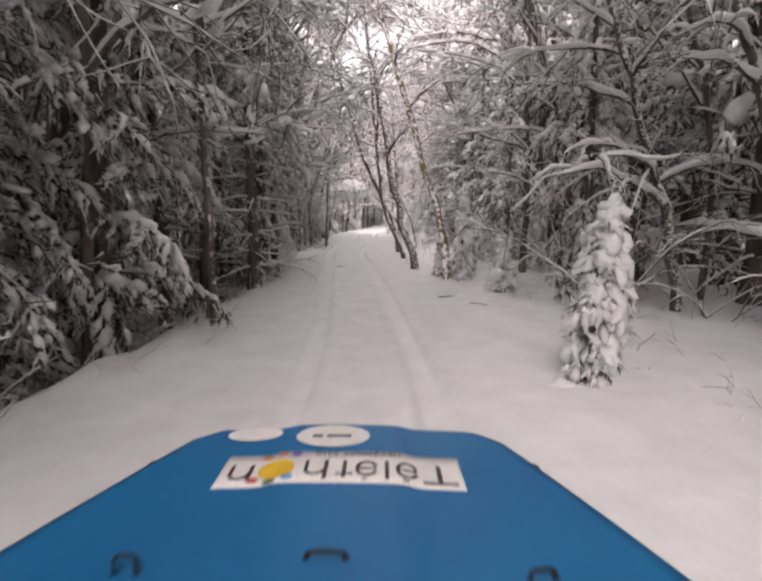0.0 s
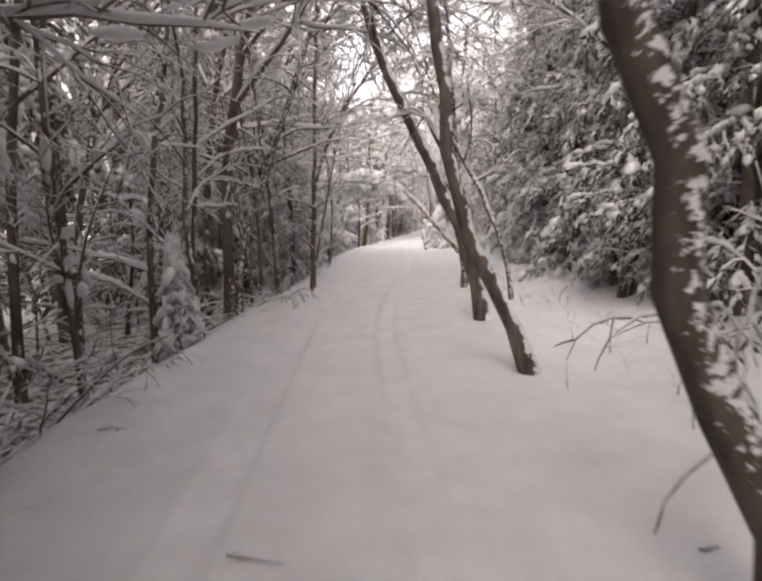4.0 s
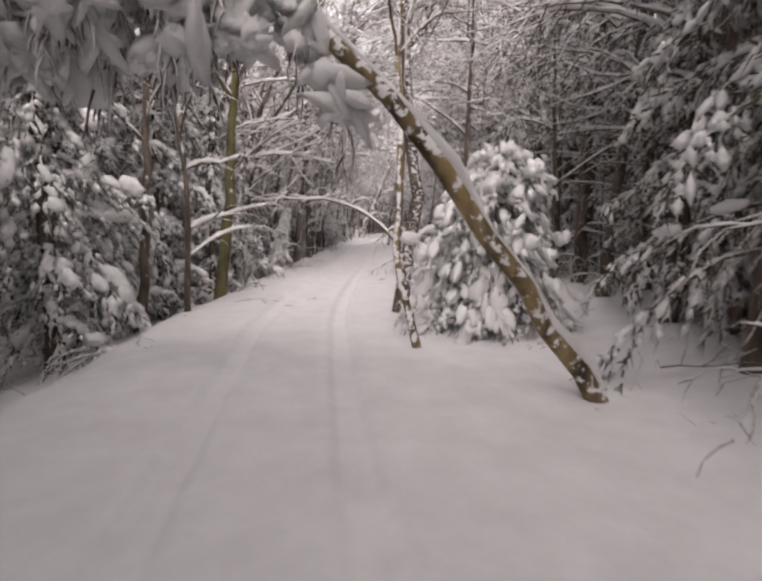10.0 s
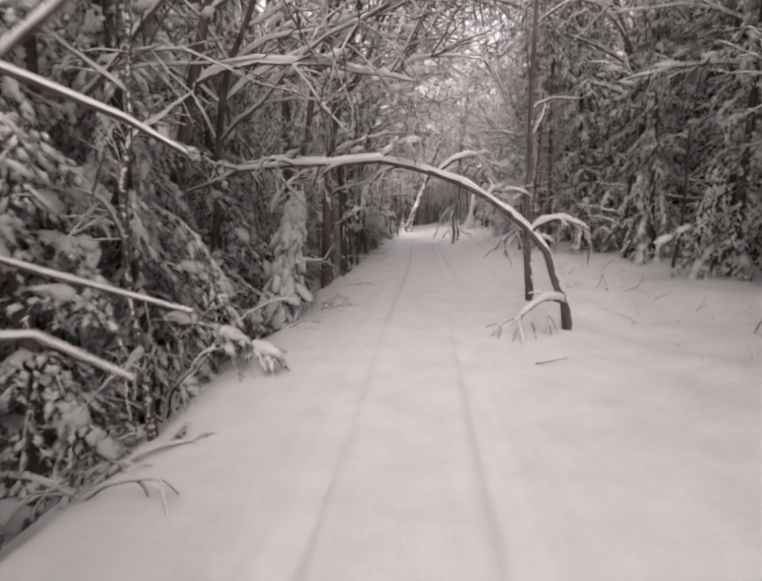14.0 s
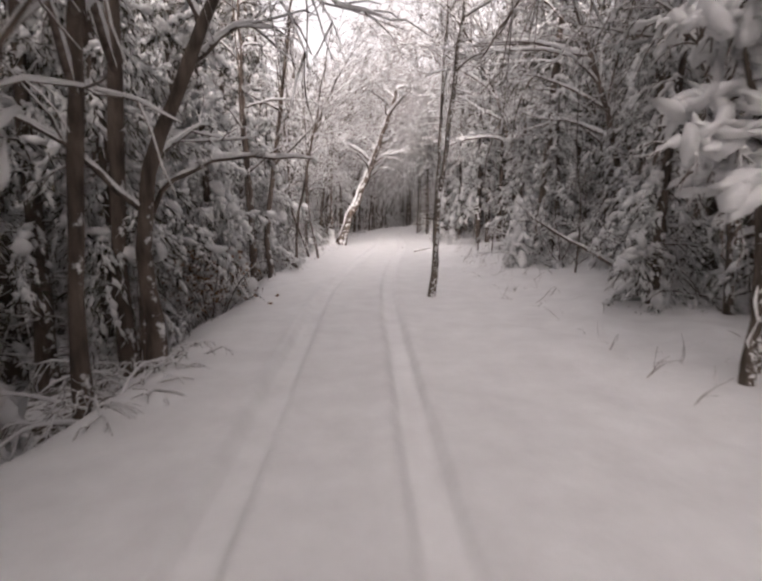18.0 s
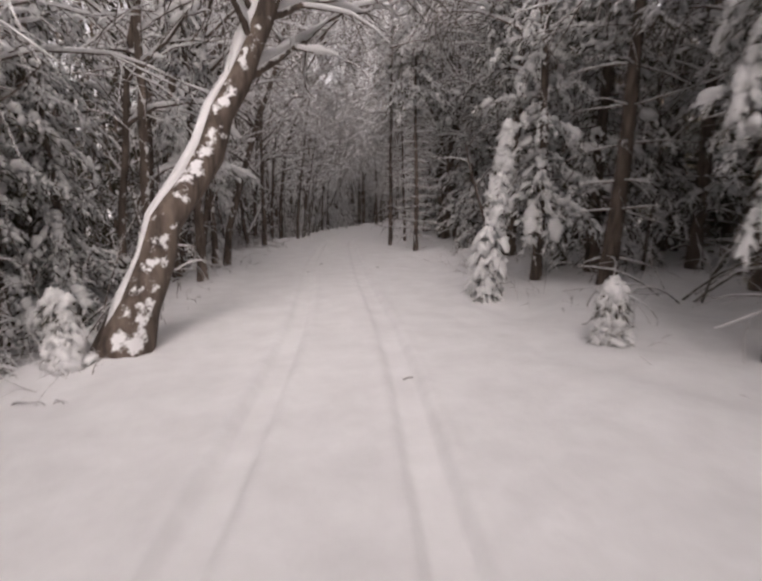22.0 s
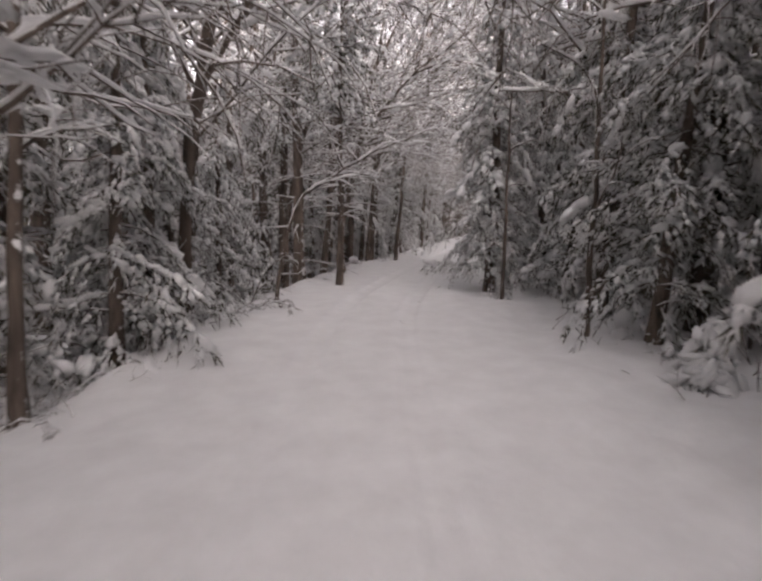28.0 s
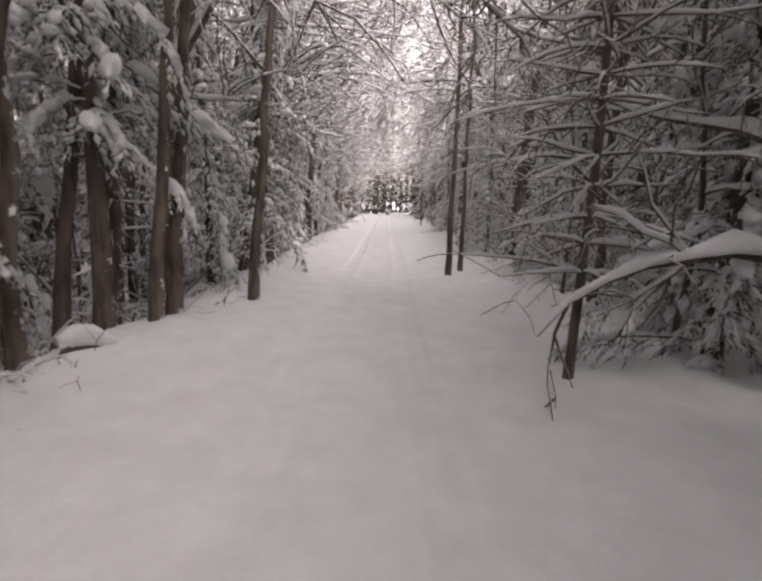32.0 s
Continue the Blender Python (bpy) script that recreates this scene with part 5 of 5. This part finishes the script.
# handles by the windscreen
for hx, hy, half, tall, turn in ((-0.452, 0.775, 0.02, 0.036, 0), (-0.096, 0.793, 0.036, 0.014, 0), (0.292, 0.772, 0.024, 0.02, 8)):
    h = Pile()
    a = radians(turn)
    dx, dy = half * math.cos(a), half * math.sin(a)
    z0 = bonnet_z(hx, hy)
    pts = [(hx - dx, hy - dy, z0), (hx - dx * 0.95, hy - dy * 0.95, z0 + tall * 0.8), (hx - dx * 0.6, hy - dy * 0.6, z0 + tall), (hx + dx * 0.6, hy + dy * 0.6, z0 + tall), (hx + dx * 0.95, hy + dy * 0.95, z0 + tall * 0.8), (hx + dx, hy + dy, z0)]
    h.tube(pts, np.full(6, 0.0042), 8)
    for end in (-1, 1):
        h.lump(np.array([hx + end * dx, hy + end * dy, z0 + 0.002]), np.array([0.009, 0.007, 0.004]), np.eye(3), ICO1, np.random.default_rng(3), 0.0)
    part("bonnet_handle", h.mesh("bonnet_handle", PLAIN["black_rubber"]), car, "black rubber bonnet handle")
# banner sticker; its lettering stands on its head as seen from the seats
BX0, BX1, BY0, BY1 = -0.395, 0.205, 1.045, 1.2
banner_rows = [[(x, y, bonnet_z(x, y) + 0.004) for x in np.linspace(BX0, BX1, 61)] for y in np.linspace(BY0, BY1, 5)]
slab("banner_sticker", car, PLAIN["white_vinyl"], banner_rows, 0.001, "white banner sticker")


def bar(x0, x1, y0, y1, mat="dark_print", n=6):
    rows = [[(x, y, bonnet_z(x, y) + 0.0062) for x in np.linspace(x0, x1, n)] for y in (y0, (y0 + y1) / 2, y1)]
    return slab("letter_shape", car, PLAIN[mat], rows, 0.0008)


def arc(cx, cy, rx, ry, a0, a1, wide=0.009):
    """A curved stroke of even width."""
    turns = [radians(a0 + (a1 - a0) * k / 14) for k in range(15)]
    rows = [[(cx + (rx - o) * math.cos(a), cy + (ry - o) * math.sin(a), bonnet_z(cx + (rx - o) * math.cos(a), cy + (ry - o) * math.sin(a)) + 0.0062) for a in turns] for o in (0, wide / 2, wide)]
    return slab("letter_shape", car, PLAIN["dark_print"], rows, 0.0008)


# the big word mark as plain strokes
bar(0.105, 0.19, 1.062, 1.074, n=9)
bar(0.141, 0.153, 1.074, 1.15)
for x in (0.068, -0.032):
    arc(x, 1.111, 0.029, 0.037, 20, 340)
    bar(x - 0.022, x + 0.024, 1.107, 1.115)
    bar(x - 0.012, x + 0.002, 1.058, 1.066)
bar(0.013, 0.023, 1.06, 1.148)
bar(-0.092, -0.082, 1.068, 1.148)
bar(-0.108, -0.066, 1.08, 1.088)
bar(-0.138, -0.128, 1.06, 1.148)
arc(-0.16, 1.104, 0.026, 0.026, 180, 360)
bar(-0.186, -0.177, 1.104, 1.148)
bar(-0.325, -0.315, 1.075, 1.148)
arc(-0.346, 1.104, 0.026, 0.026, 180, 360)
bar(-0.373, -0.364, 1.104, 1.148)
decal("sun_mark", car, PLAIN["yellow_print"], disc(-0.255, 1.112, 0.044, 0.044), 0.0075, "yellow sun shape")
for x, y, c in ((-0.305, 1.07, "red_print"), (-0.262, 1.054, "green_print"), (-0.222, 1.068, "sky_print"), (-0.29, 1.178, "orange_print"), (-0.25, 1.186, "orange_print"), (-0.215, 1.18, "violet_print")):
    decal("dot_mark", car, PLAIN[c], disc(x, y, 0.015, 0.012, 12), 0.0075)
decal("round_sticker", car, PLAIN["white_vinyl"], disc(-0.132, 1.295, 0.104, 0.07, 36), 0.005, "round white sticker")
for x, w in ((-0.1, 0.02), (-0.135, 0.014), (-0.175, 0.014)):
    decal("number_bar", car, PLAIN["dark_print"], [(x - w, 1.28), (x + w, 1.28), (x + w, 1.296), (x - w, 1.296)], 0.0075)
decal("nose_sticker", car, PLAIN["white_vinyl"], disc(-0.362, 1.335, 0.08, 0.045, 28), 0.005, "half-hidden white sticker")
cu = bpy.data.curves.new("date", "FONT")
cu.body, cu.size, cu.align_x, cu.align_y = "DECEMBRE 2010", 0.031, "CENTER", "CENTER"
tmp = bpy.data.objects.new("date_tmp", cu)
scene.collection.objects.link(tmp)
bpy.context.view_layer.update()
me = bpy.data.meshes.new_from_object(tmp.evaluated_get(bpy.context.evaluated_depsgraph_get()))
bpy.data.objects.remove(tmp)
me.materials.append(PLAIN["dark_print"])
date = part("date_lettering", me, car, "printed words DECEMBRE 2010")
date.matrix_basis = pose(-0.055, 1.18, bonnet_z(-0.055, 1.18) + 0.0085, 0, 0, 180)


# ---- a shrub that kept its withered leaves ----


def leafy_shrub(x, y, seed):
    rng = np.random.default_rng(seed)
    thing = shrub(seed, 5, 1.3, 0.6, 0.5, 0.9, 4)
    leaves = Pile()
    for k in range(260):
        at = np.array([rng.normal() * 0.4, rng.normal() * 0.4, rng.uniform(0.3, 1.3)])
        w = rng.normal(size=3)
        w /= np.linalg.norm(w)
        b = np.cross(w, rng.normal(size=3))
        b *= 0.022 / np.linalg.norm(b)
        leaves.add(np.array([at, at + w * 0.04 + b, at + w * 0.09, at + w * 0.04 - b]), [(0, 1, 2, 3)])
    tagged(part("leaves", leaves.mesh("leaves", BROWN_LEAF, False), thing, "withered orange-brown leaves"), kind="stuff")
    return plant(thing, x, y, "shrub with withered brown leaves under light snow", "shrub")


leafy_shrub(-0.75, 62.9, 601)
leafy_shrub(-0.95, 63.5, 602)
